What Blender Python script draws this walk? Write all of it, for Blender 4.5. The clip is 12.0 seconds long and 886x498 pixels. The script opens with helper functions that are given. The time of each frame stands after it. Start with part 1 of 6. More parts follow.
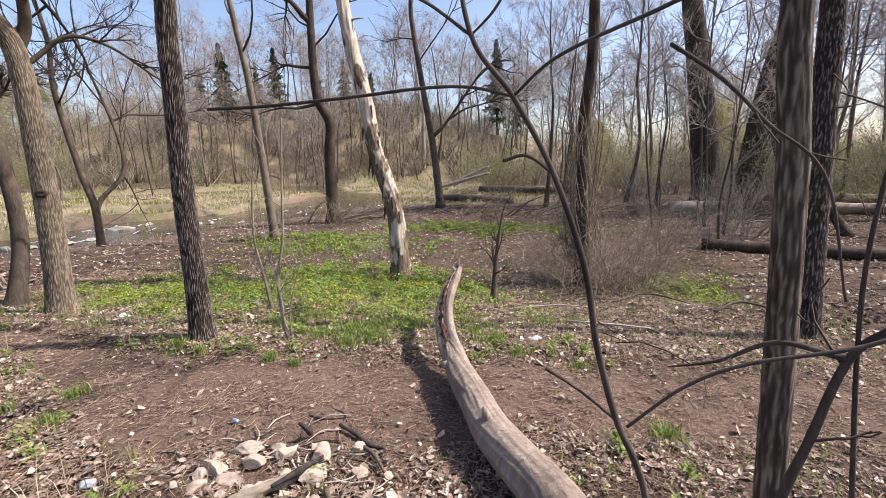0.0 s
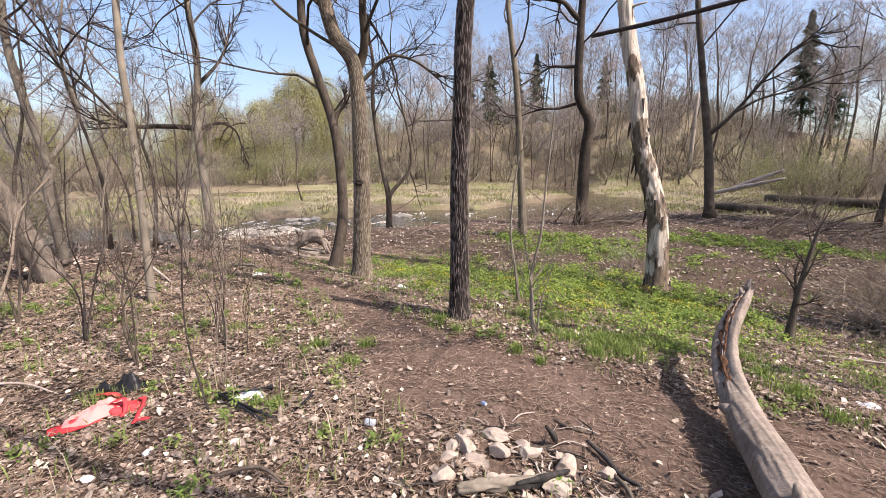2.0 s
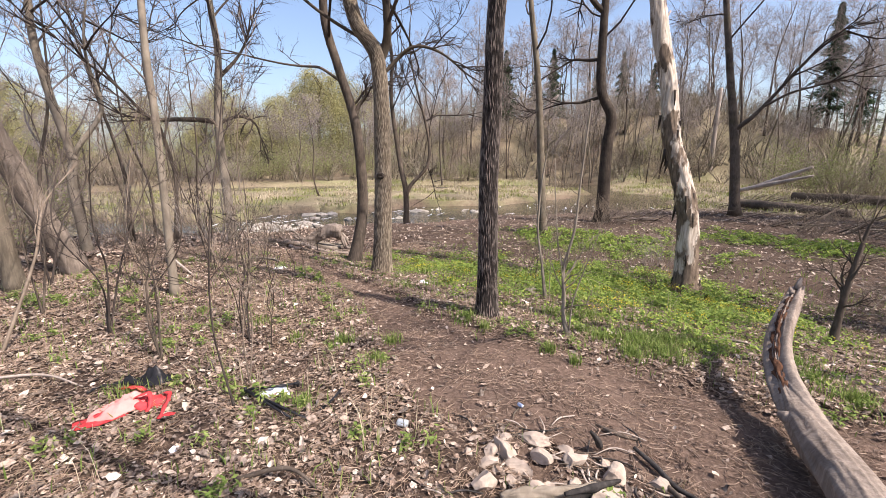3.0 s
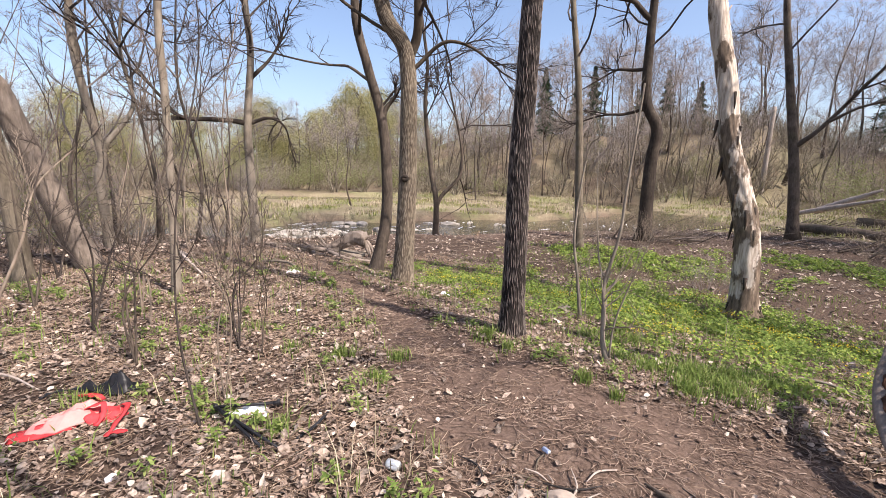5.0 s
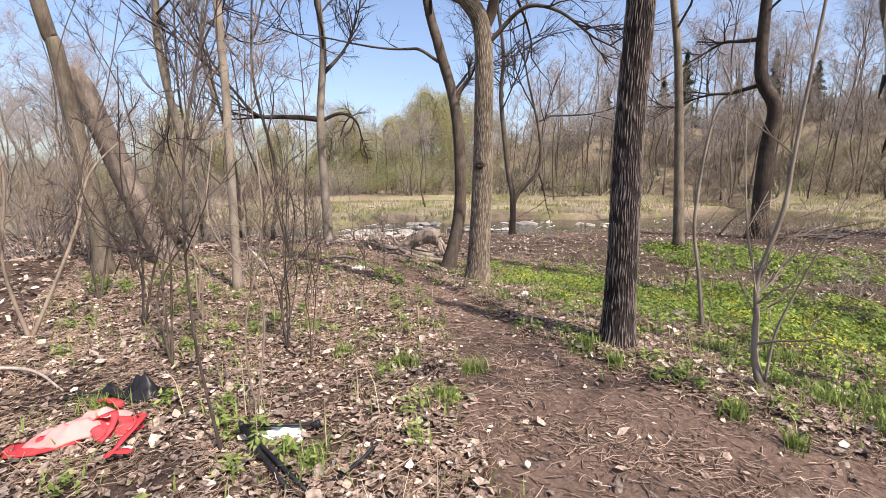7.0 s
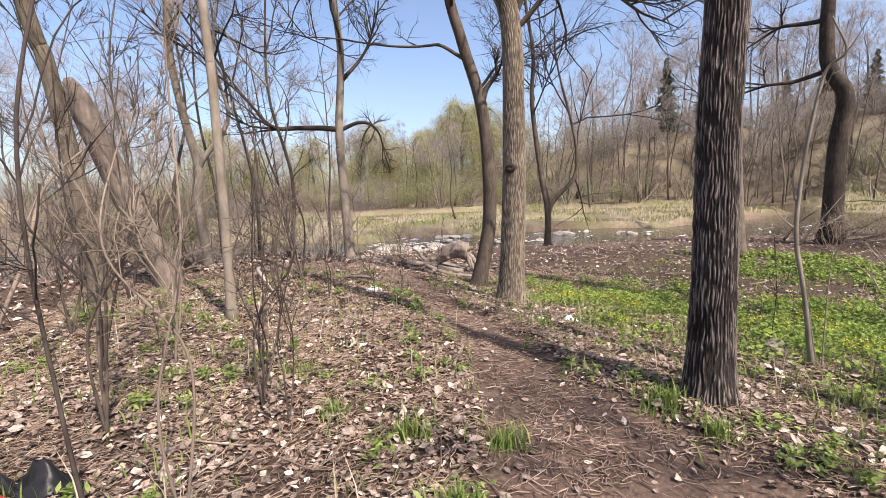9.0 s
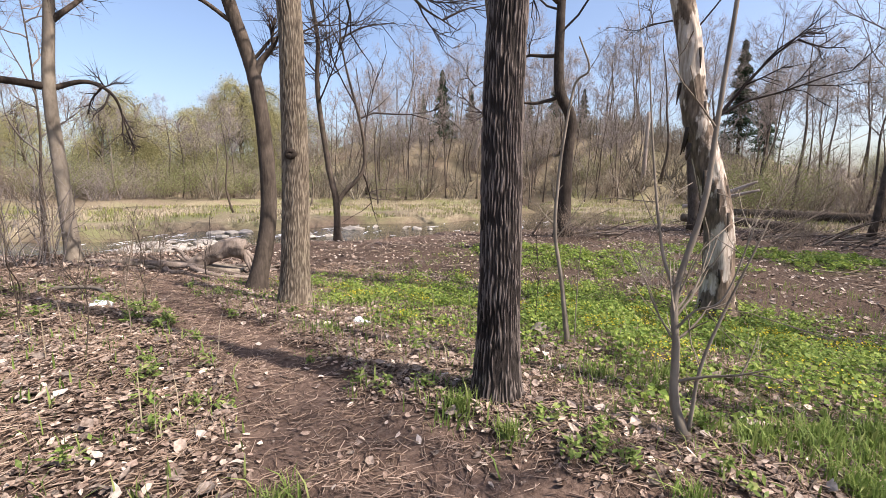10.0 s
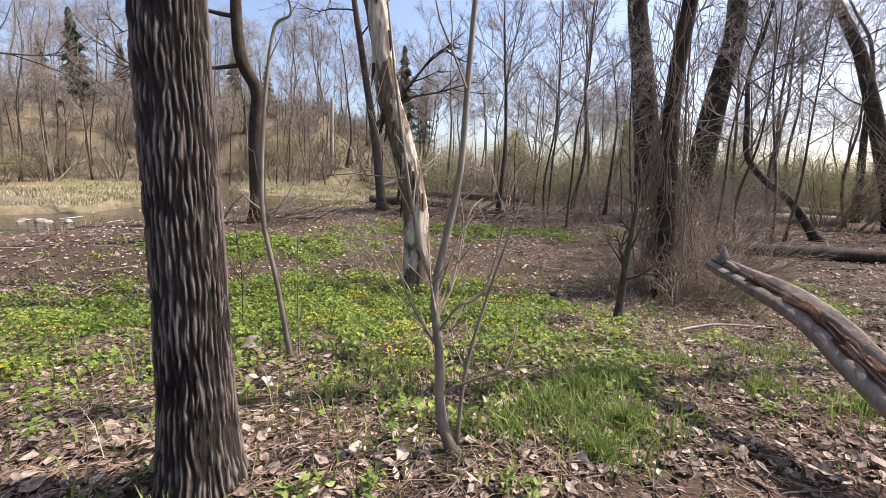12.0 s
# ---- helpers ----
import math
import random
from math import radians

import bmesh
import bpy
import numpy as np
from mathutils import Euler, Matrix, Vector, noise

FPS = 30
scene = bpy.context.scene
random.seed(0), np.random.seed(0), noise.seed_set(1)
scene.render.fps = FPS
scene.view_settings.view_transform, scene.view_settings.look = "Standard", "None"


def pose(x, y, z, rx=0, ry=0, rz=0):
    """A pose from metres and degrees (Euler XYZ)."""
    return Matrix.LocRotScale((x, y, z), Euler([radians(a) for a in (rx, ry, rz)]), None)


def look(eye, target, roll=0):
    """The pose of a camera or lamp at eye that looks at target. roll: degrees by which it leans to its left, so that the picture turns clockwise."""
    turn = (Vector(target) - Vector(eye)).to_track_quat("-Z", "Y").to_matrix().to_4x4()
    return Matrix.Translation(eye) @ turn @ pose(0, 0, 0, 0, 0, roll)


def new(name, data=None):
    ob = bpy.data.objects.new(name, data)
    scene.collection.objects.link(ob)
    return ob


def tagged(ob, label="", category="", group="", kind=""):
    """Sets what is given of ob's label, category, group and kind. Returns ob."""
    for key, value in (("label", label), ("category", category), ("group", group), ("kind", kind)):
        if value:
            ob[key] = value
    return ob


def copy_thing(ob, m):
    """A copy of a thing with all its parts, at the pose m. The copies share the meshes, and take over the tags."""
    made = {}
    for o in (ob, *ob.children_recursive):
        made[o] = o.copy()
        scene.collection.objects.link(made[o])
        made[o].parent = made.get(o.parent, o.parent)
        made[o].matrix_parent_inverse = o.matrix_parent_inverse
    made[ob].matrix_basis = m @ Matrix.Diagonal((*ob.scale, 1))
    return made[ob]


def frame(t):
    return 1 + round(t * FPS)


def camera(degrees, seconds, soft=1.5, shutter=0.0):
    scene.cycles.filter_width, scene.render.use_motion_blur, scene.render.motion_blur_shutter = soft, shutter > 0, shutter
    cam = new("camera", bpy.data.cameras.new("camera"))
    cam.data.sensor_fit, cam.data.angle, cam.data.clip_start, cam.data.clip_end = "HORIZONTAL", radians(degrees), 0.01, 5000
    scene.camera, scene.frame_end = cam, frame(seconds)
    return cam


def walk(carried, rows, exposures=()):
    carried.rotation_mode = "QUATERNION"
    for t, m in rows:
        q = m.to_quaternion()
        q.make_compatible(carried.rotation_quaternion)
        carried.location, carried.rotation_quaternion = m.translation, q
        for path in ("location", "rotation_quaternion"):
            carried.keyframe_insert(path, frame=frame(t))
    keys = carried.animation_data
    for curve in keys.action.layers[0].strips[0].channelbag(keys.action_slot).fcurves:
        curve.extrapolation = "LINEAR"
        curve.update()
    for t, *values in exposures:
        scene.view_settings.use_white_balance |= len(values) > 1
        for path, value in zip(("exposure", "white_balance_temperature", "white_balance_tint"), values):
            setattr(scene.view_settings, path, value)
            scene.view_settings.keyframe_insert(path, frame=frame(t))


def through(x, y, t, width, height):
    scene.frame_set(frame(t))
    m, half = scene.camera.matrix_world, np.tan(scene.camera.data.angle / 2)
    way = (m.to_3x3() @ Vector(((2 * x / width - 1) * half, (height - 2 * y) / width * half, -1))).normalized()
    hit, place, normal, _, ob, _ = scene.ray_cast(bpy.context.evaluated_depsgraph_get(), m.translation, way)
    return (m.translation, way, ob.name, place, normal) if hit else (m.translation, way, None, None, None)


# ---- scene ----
cam = camera(90.6, 12.0, soft=0.6)
PATH = [
    (0, (0.414, 1.138, 1.75), (0.03, 3.057, 1.341), -0.6),
    (0.5, (0.306, 1.164, 1.725), (-0.343, 3.013, 1.326), -1.6),
    (1, (0.248, 1.184, 1.711), (-0.719, 2.89, 1.318), -1.8),
    (1.5, (0.226, 1.221, 1.698), (-0.969, 2.778, 1.313), -0.7),
    (2, (0.172, 1.224, 1.682), (-1.149, 2.674, 1.289), -0.2),
    (2.5, (0.047, 1.211, 1.655), (-1.309, 2.626, 1.258), -0.4),
    (3, (-0.034, 1.226, 1.628), (-1.396, 2.633, 1.221), 0.0),
    (3.2, (-0.048, 1.25, 1.61), (-1.414, 2.66, 1.208), 0.1),
    (4.8, (-0.29, 1.657, 1.449), (-1.762, 2.965, 1.101), 1.0),
    (5, (-0.323, 1.682, 1.423), (-1.798, 2.99, 1.086), 1.5),
    (5.5, (-0.453, 1.785, 1.354), (-1.932, 3.089, 1.018), 1.1),
    (6, (-0.565, 1.905, 1.28), (-2.042, 3.212, 0.946), 1.3),
    (6.5, (-0.714, 2.007, 1.231), (-2.235, 3.262, 0.899), 0.9),
    (7, (-0.883, 2.093, 1.172), (-2.563, 3.13, 0.85), -0.2),
    (7.2, (-0.923, 2.142, 1.159), (-2.678, 3.049, 0.85), -1.0),
    (8.8, (-1.431, 2.49, 1.109), (-3.223, 3.338, 0.847), -2.3),
    (9, (-1.499, 2.554, 1.1), (-3.26, 3.466, 0.837), -2.1),
    (9.5, (-1.647, 2.709, 1.063), (-3.171, 3.974, 0.782), -0.7),
    (10, (-1.784, 2.856, 1.054), (-2.934, 4.465, 0.757), 0.6),
    (10.5, (-1.872, 3.019, 1.035), (-2.809, 4.756, 0.713), 1.2),
    (11, (-1.951, 3.179, 1.038), (-2.761, 4.976, 0.703), 1.7),
    (11.5, (-2.06, 3.316, 1.031), (-2.425, 5.253, 0.691), 2.4),
    (12, (-2.106, 3.43, 1.004), (-1.994, 5.398, 0.664), 2.1),
]
PACE = 1.2                              # metres to one unit of the plan
walk(cam, [(t, look(Vector(e) * PACE, Vector(g) * PACE, r)) for t, e, g, r in PATH],
     exposures=((0, 0.88, 6500, 16), (12, 0.88, 6500, 16)))

# ---- light ----
SUN_EL, SUN_AZ = 50.0, 78.0            # azimuth from +y towards +x; shadows fall towards -x
world = bpy.data.worlds.new("sky_world")
scene.world = world
world.use_nodes = True
wn = world.node_tree.nodes
sky = wn.new("ShaderNodeTexSky")
sky.sky_type, sky.sun_disc = "NISHITA", False
sky.sun_elevation, sky.sun_rotation = radians(SUN_EL), radians(SUN_AZ)
sky.air_density, sky.dust_density, sky.ozone_density = 0.95, 2.6, 1.4
wn["Background"].inputs["Strength"].default_value = 0.134
world.node_tree.links.new(sky.outputs[0], wn["Background"].inputs[0])
sun = new("sun", bpy.data.lights.new("sun", "SUN"))
sun.data.energy, sun.data.angle, sun.data.color = 4.5, radians(0.55), (1.0, 0.92, 0.82)
ca, sa = math.cos(radians(SUN_EL)), math.sin(radians(SUN_EL))
sun.matrix_world = look((40 * ca * math.sin(radians(SUN_AZ)), 40 * ca * math.cos(radians(SUN_AZ)), 40 * sa), (0, 0, 0))

# ---- ground form ----
def ss(a, b, x):
    t = np.clip((np.asarray(x, float) - a) / (b - a), 0, 1)
    return t * t * (3 - 2 * t)


def waves(x, y, size, seed):
    """Smooth unevenness of about -1..1, of that size in metres."""
    rng = np.random.RandomState(seed)
    out = 0
    for i in range(7):
        a, k, p = rng.uniform(0, 6.28), 6.28 / size * rng.uniform(0.6, 1.7), rng.uniform(0, 6.28)
        out = out + np.sin((x * math.cos(a) + y * math.sin(a)) * k + p + 1.3 * np.sin((x * math.sin(a) - y * math.cos(a)) * k * 0.6 + p * 2))
    return out / 3.6


def near_bank(y):
    """x of the river's near edge."""
    return np.interp(y, [-60, 0, 5, 8, 12, 19, 22, 25, 29, 34, 60], [-34, -19.5, -15.6, -13.9, -12.3, -9.4, -7.7, -6.8, -8.6, -14, -32]) + 0.35 * np.sin(y * 1.1) + 0.2 * np.sin(y * 2.7)


def far_bank(y):
    return near_bank(y) - np.interp(y, [0, 8, 14, 19, 25, 29, 60], [5.5, 3.6, 5.2, 4.6, 6.2, 5.4, 6]) + 0.4 * np.sin(y * 0.9 + 2)


WATER = -0.76


def azimuth(x, y):
    """Degrees to the left of +y, seen from the start of the walk."""
    return np.degrees(np.arctan2(-x, y - 2.0))


def hill(x, y):
    r = np.hypot(x, y - 2.0)
    a = azimuth(x, y)
    high = np.interp(a, [-180, -40, -10, 2, 14, 45, 56, 75, 120, 180], [0.5, 0.6, 1.0, 4.5, 7.5, 7.2, 3.5, 1.2, 0.5, 0.5])
    start = np.interp(a, [-20, 5, 20, 50, 70], [60, 44, 40, 44, 52])
    return high * ss(0, 1, (r - start) / 17) + 2.5 * ss(60, 140, r) + 0.5 * ss(start - 4, start + 4, r) * waves(x, y, 6, 4)


def height(x, y):
    x, y = np.asarray(x, float), np.asarray(y, float)
    z = -0.62 * ss(3.9, 9.5, y) + 0.12 * ss(10, 14, y) - 0.2 * ss(2.5, 7, -x) * ss(3.8, 6, y) * (1 - 0.8 * ss(8, 12, y))
    z = z - 0.35 * ss(9, 13, -x) * (1 - ss(4, 8, y))
    z = z + 0.045 * waves(x, y, 2.6, 1) + 0.014 * waves(x, y, 0.5, 2) + 0.006 * waves(x, y, 0.17, 3)
    # the bank from which the walk comes down
    z = z + 0.36 * (1 - ss(0.25, 1.9, np.hypot(x - 0.35, y - 0.75)))
    # the trodden path lies a little lower
    z = z - 0.05 * path_mask(x, y)
    z = np.maximum(z, -0.66 + 0.02 * waves(x, y, 0.9, 8))
    # river bed, bar and the back channel
    nb, fb = near_bank(y), far_bank(y)
    z = z * (1 - ss(-4.5, -1.0, nb - x)) + (-0.67 + 0.02 * waves(x, y, 0.8, 9)) * ss(-4.5, -1.0, nb - x)
    inside = ss(-0.5, 0.4, nb - x)
    bar = ss(-0.15, 0.2, fb - x)
    low = -1.05 + 0.08 * waves(x, y, 1.2, 6)
    z = z * (1 - inside) + low * inside
    z = z * (1 - bar) + (-0.5 + 0.08 * waves(x, y, 3, 7) + 0.06 * ss(1, 6, fb - x)) * bar
    r = np.hypot(x, y - 2.0)
    back = ss(31, 33, r) * (1 - ss(38.5, 40.5, r)) * bar
    z = z - 0.6 * back
    return z + hill(x, y)


def path_mask(x, y):
    """1 on the bare trodden ground."""
    px = np.interp(x, [-12, -8, -6.3, -4.6, -3.3, -2.4, -1.2, 0.5, 4], [6.6, 5.3, 4.75, 4.5, 4.0, 3.75, 3.9, 4.35, 4.6])
    half = np.interp(x, [-12, -8, -4.6, -3.3, -2.4, -1.2, 0.5, 4], [0.25, 0.28, 0.33, 0.38, 0.72, 0.98, 0.7, 0.55])
    return 1 - ss(0.55, 1.15, np.abs(y - px + 0.1 * waves(x, y, 0.7, 11)) / half)


def green_mask(x, y):
    """Where the low green plants with yellow flowers grow."""
    w = 0.35 * waves(x, y, 1.3, 12)
    a = 1 - ss(0.35, 1.1, np.hypot((x + 2.9) / 3.5, (y - 8.3) / 2.2) + w * 0.6)
    b = 0.8 * (1 - ss(0.2, 1.1, np.hypot((x + 5.6) / 2.8, (y - 7.5) / 2.0) + w))
    c = 0.5 * (1 - ss(0.5, 1.0, np.hypot((x + 5.2) / 3.4, (y - 12.3) / 1.5) + w))
    e = 0.55 * (1 - ss(0.2, 1.15, np.hypot((x + 2.6) / 3.6, (y - 6.6) / 1.7) + w))
    d = 0.6 * (1 - ss(0.4, 1.0, np.hypot((x - 2.9) / 1.6, (y - 9.4) / 1.3) + w))
    f = 0.5 * (1 - ss(0.4, 1.0, np.hypot((x + 0.8) / 4.2, (y - 15.0) / 1.4) + w))
    return np.clip(np.maximum.reduce([a, b, c, d, e, f]), 0, 1) * (1 - path_mask(x, y))


def ground_z(x, y):
    return float(height(x, y))


# ---- mesh helpers ----
class Mesh:
    """Collects points, quads and triangles of one part."""
    def __init__(self):
        self.v, self.q, self.t, self.n, self.groove_shade, self.lines = [], [], [], 0, None, []

    def add(self, v, q=None, t=None):
        v = np.asarray(v, float).reshape(-1, 3)
        if q is not None and len(q):
            self.q.append(np.asarray(q, int) + self.n)
        if t is not None and len(t):
            self.t.append(np.asarray(t, int) + self.n)
        self.v.append(v)
        self.n += len(v)

    def data(self, name, smooth=True):
        v = np.concatenate(self.v)
        q = np.concatenate(self.q) if self.q else np.zeros((0, 4), int)
        t = np.concatenate(self.t) if self.t else np.zeros((0, 3), int)
        me = bpy.data.meshes.new(name)
        me.vertices.add(len(v))
        me.vertices.foreach_set("co", v.astype(np.float32).ravel())
        me.loops.add(q.size + t.size)
        me.loops.foreach_set("vertex_index", np.concatenate([q.ravel(), t.ravel()]).astype(np.int32))
        me.polygons.add(len(q) + len(t))
        starts = np.concatenate([np.arange(len(q)) * 4, q.size + np.arange(len(t)) * 3])
        me.polygons.foreach_set("loop_start", starts.astype(np.int32))
        me.polygons.foreach_set("use_smooth", np.full(len(q) + len(t), smooth))
        me.update(calc_edges=True)
        me.validate()
        # Relief as a colour mask: bark() paints shade into the grooves with it.
        if self.groove_shade is not None:
            g = np.clip(np.concatenate([self.groove_shade, np.zeros(len(v) - len(self.groove_shade))]), 0, 1)
            me.color_attributes.new("groove_shade", "FLOAT_COLOR", "POINT").data.foreach_set("color", np.repeat(g[:, None], 4, 1).astype(np.float32).ravel())
        return me


def thing(name, place, label, category, group="", kind="", turn=0.0):
    ob = new(name)
    ob.empty_display_size = 0.2
    ob.matrix_basis = pose(*place, 0, 0, turn)
    return tagged(ob, label, category, group, kind)


def part(name, mb, material, parent=None, label="", smooth=True):
    me = mb.data(name, smooth) if isinstance(mb, Mesh) else mb
    ob = new(name, me)
    if material and not me.materials:
        me.materials.append(material)
    if parent:
        ob.parent = parent
    if label:
        ob["label"] = label
    return ob


def whole(name, mb, material, label, category, kind="", group="", place=(0, 0, 0), smooth=True):
    ob = part(name, mb, material, None, "", smooth)
    ob.location = place
    return tagged(ob, label, category, group, kind)


def spline(pts, n):
    """n points on a smooth curve through pts."""
    p = [np.array(a, float) for a in pts]
    p = [2 * p[0] - p[1]] + p + [2 * p[-1] - p[-2]]
    out = []
    m = len(p) - 3
    for u in np.linspace(0, m, n):
        i = min(int(u), m - 1)
        t = u - i
        a, b, c, d = p[i:i + 4]
        out.append(0.5 * (2 * b + (c - a) * t + (2 * a - 5 * b + 4 * c - d) * t * t + (3 * b - a - 3 * c + d) * t ** 3))
    return np.array(out)


def tube(mb, pts, rad, sides, relief=None, caps=True):
    pts = np.asarray(pts, float)
    n = len(pts)
    rad = np.broadcast_to(np.asarray(rad, float), (n,))
    tan = np.gradient(pts, axis=0)
    tan /= np.linalg.norm(tan, axis=1)[:, None] + 1e-9
    ref = np.array([1.0, 0, 0]) if abs(tan[0][0]) < 0.8 else np.array([0, 1.0, 0])
    us = np.zeros((n, 3))
    for i in range(n):
        ref = ref - tan[i] * (ref @ tan[i])
        ref = ref / (np.linalg.norm(ref) + 1e-9)
        us[i] = ref
    vs = np.cross(tan, us)
    th = np.arange(sides) * 2 * math.pi / sides
    r = rad[:, None] * np.ones(sides)
    if relief is not None:
        out = relief(th, pts, rad)
        r = r + out
        mb.groove_shade = (out / (np.percentile(out, 98) + 1e-6)).ravel() if not mb.n else None
    v = pts[:, None, :] + r[..., None] * (np.cos(th)[None, :, None] * us[:, None, :] + np.sin(th)[None, :, None] * vs[:, None, :])
    i, j = np.meshgrid(np.arange(n - 1), np.arange(sides), indexing="ij")
    k = (j + 1) % sides
    q = np.stack([i * sides + j, i * sides + k, (i + 1) * sides + k, (i + 1) * sides + j], -1).reshape(-1, 4)
    v = v.reshape(-1, 3)
    t = []
    if caps:
        v = np.vstack([v, pts[0], pts[-1]])
        a, b = n * sides, n * sides + 1
        for s in range(sides):
            t.append((a, (s + 1) % sides, s))
            t.append((b, (n - 1) * sides + s, (n - 1) * sides + (s + 1) % sides))
    mb.add(v, q, t)


def bark_relief(depth, across, along, seed):
    """Ridges that run along the trunk: across and along are their spacing in metres."""
    def relief(th, pts, rad):
        out = np.zeros((len(pts), len(th)))
        s = np.concatenate([[0], np.cumsum(np.linalg.norm(np.diff(pts, axis=0), axis=1))])
        for i in range(len(pts)):
            R = max(rad[i], 0.05)
            for j, a in enumerate(th):
                w = 0.07 * noise.noise((math.cos(a) * R * 22, math.sin(a) * R * 22, s[i] * 9 + seed))
                p = Vector((math.cos(a + w) * R / across, math.sin(a + w) * R / across, s[i] / along + seed * 3.1))
                v = noise.noise(p)
                out[i, j] = depth * (1 - min(1, 2.9 * abs(v))) + depth * 0.3 * noise.noise(p * 2.3)
        return out
    return relief


def furrows(depth, width, seed):
    """Braided upright ridges, about that many metres apart, broken up along the trunk."""
    def relief(th, pts, rad):
        out = np.zeros((len(pts), len(th)))
        s = np.concatenate([[0], np.cumsum(np.linalg.norm(np.diff(pts, axis=0), axis=1))])
        n = max(5, round(2 * math.pi * float(np.median(rad)) / width))
        R = float(np.median(rad))
        for i in range(len(pts)):
            for j, a in enumerate(th):
                c, d = math.cos(a) * R, math.sin(a) * R
                best = 0.0
                for k, m in ((0, n), (1, max(3, round(n * 0.78)))):
                    q = seed + 7.3 * k
                    bend = noise.noise((c / 0.05, d / 0.05, s[i] / 0.16 + q)) + 0.5 * noise.noise((c / 0.016, d / 0.016, s[i] / 0.045 + q))
                    cut = 0.5 + 1.7 * noise.noise((c / 0.018, d / 0.018, s[i] / 0.07 - q))
                    best = max(best, abs(math.cos(a * m / 2 + 2.0 * bend + k)) ** 2 * min(1.0, max(0.1, cut)))
                out[i, j] = depth * (best + 0.12 * noise.noise((c / 0.006, d / 0.006, s[i] / 0.012)))
        return out
    return relief


def limb_line(rng, start, way, length, n, wobble, rise):
    way = np.array(way, float) / np.linalg.norm(way)
    pts = [np.array(start, float)]
    for i in range(n):
        way = way + rng.normal(0, wobble, 3) + np.array([0, 0, rise])
        way /= np.linalg.norm(way)
        pts.append(pts[-1] + way * length / n)
    return np.array(pts)


def grow(rng, mb, start, way, length, rad, level, rise=0.05, spread=0.9, kids=(6, 5, 3), wobble=0.14):
    """A limb with its side twigs, down to level 0."""
    n = (2, 3, 5, 7)[level]
    line = limb_line(rng, start, way, length, n, wobble, rise)
    tube(mb, line, np.linspace(rad, max(rad * 0.3, 0.0022), n + 1), (3, 3, 4, 6)[level], caps=False)
    if level <= 1:
        mb.lines.append(line)
    if level == 0:
        return
    for k in range(kids[3 - level]):
        u = rng.uniform(0.25, 1.0) * n
        i = min(int(u), n - 1)
        p = line[i] + (line[i + 1] - line[i]) * (u - i)
        ax = line[i + 1] - line[i]
        ax /= np.linalg.norm(ax)
        side = rng.normal(0, 1, 3)
        side -= ax * (side @ ax)
        side /= np.linalg.norm(side)
        grow(rng, mb, p, ax + side * spread * rng.uniform(0.6, 1.3), length * rng.uniform(0.35, 0.6), rad * (0.72 - 0.35 * u / n), level - 1, rise, spread, kids, wobble)


def fine_twigs(rng, mb, each, length, r):
    """The last thin twigs of a crown, set along its smallest limbs: three long faces that taper to a point."""
    if not mb.lines:
        return
    seg = np.concatenate([np.stack([a[:-1], a[1:]], 1) for a in mb.lines])
    n = each * len(mb.lines)
    k = rng.randint(0, len(seg), n)
    a, d = seg[k, 0], seg[k, 1] - seg[k, 0]
    start = a + d * rng.uniform(0, 1, (n, 1))
    d = d / (np.linalg.norm(d, axis=1)[:, None] + 1e-9)
    way = d + rng.normal(0, 0.55, (n, 3)) + np.array([0, 0, 0.15])
    way /= np.linalg.norm(way, axis=1)[:, None]
    side = np.cross(way, rng.normal(0, 1, (n, 3)))
    side /= np.linalg.norm(side, axis=1)[:, None] + 1e-9
    other = np.cross(way, side)
    rr = r * rng.uniform(0.7, 1.3, (n, 1))
    tip = start + way * length * rng.uniform(0.35, 1.4, (n, 1))
    ring = [start + rr * (side * math.cos(t) + other * math.sin(t)) for t in (0, 2.094, 4.189)]
    i = np.arange(n)[:, None] * 4
    mb.add(np.stack(ring + [tip], 1).reshape(-1, 3), None, np.concatenate([i + np.array([[p, (p + 1) % 3, 3]]) for p in range(3)]))


# ---- materials ----
def material(name):
    m = bpy.data.materials.new(name)
    m.use_nodes = True
    nt = m.node_tree
    b = nt.nodes["Principled BSDF"]
    b.inputs["Specular IOR Level"].default_value = 0.14
    return m, nt, b


def node(nt, kind, **values):
    n = nt.nodes.new(kind)
    for k, v in values.items():
        n.inputs[k].default_value = v
    return n


def ramp(nt, source, stops):
    r = nt.nodes.new("ShaderNodeValToRGB")
    e = r.color_ramp.elements
    e[0].position, e[0].color = stops[0][0], (*stops[0][1], 1)
    e[1].position, e[1].color = stops[-1][0], (*stops[-1][1], 1)
    for p, c in stops[1:-1]:
        e.new(p).color = (*c, 1)
    nt.links.new(source, r.inputs[0])
    return r.outputs[0]


def coords(nt, scale=(1, 1, 1), kind="Object"):
    tc = nt.nodes.new("ShaderNodeTexCoord")
    mp = nt.nodes.new("ShaderNodeMapping")
    mp.inputs["Scale"].default_value = scale
    nt.links.new(tc.outputs[kind], mp.inputs[0])
    return mp.outputs[0]


def noise_of(nt, vec, scale, detail=4.0, rough=0.6, warp=0.0):
    n = node(nt, "ShaderNodeTexNoise", Scale=scale, Detail=detail, Roughness=rough, Distortion=warp)
    nt.links.new(vec, n.inputs["Vector"])
    return n.outputs[0]


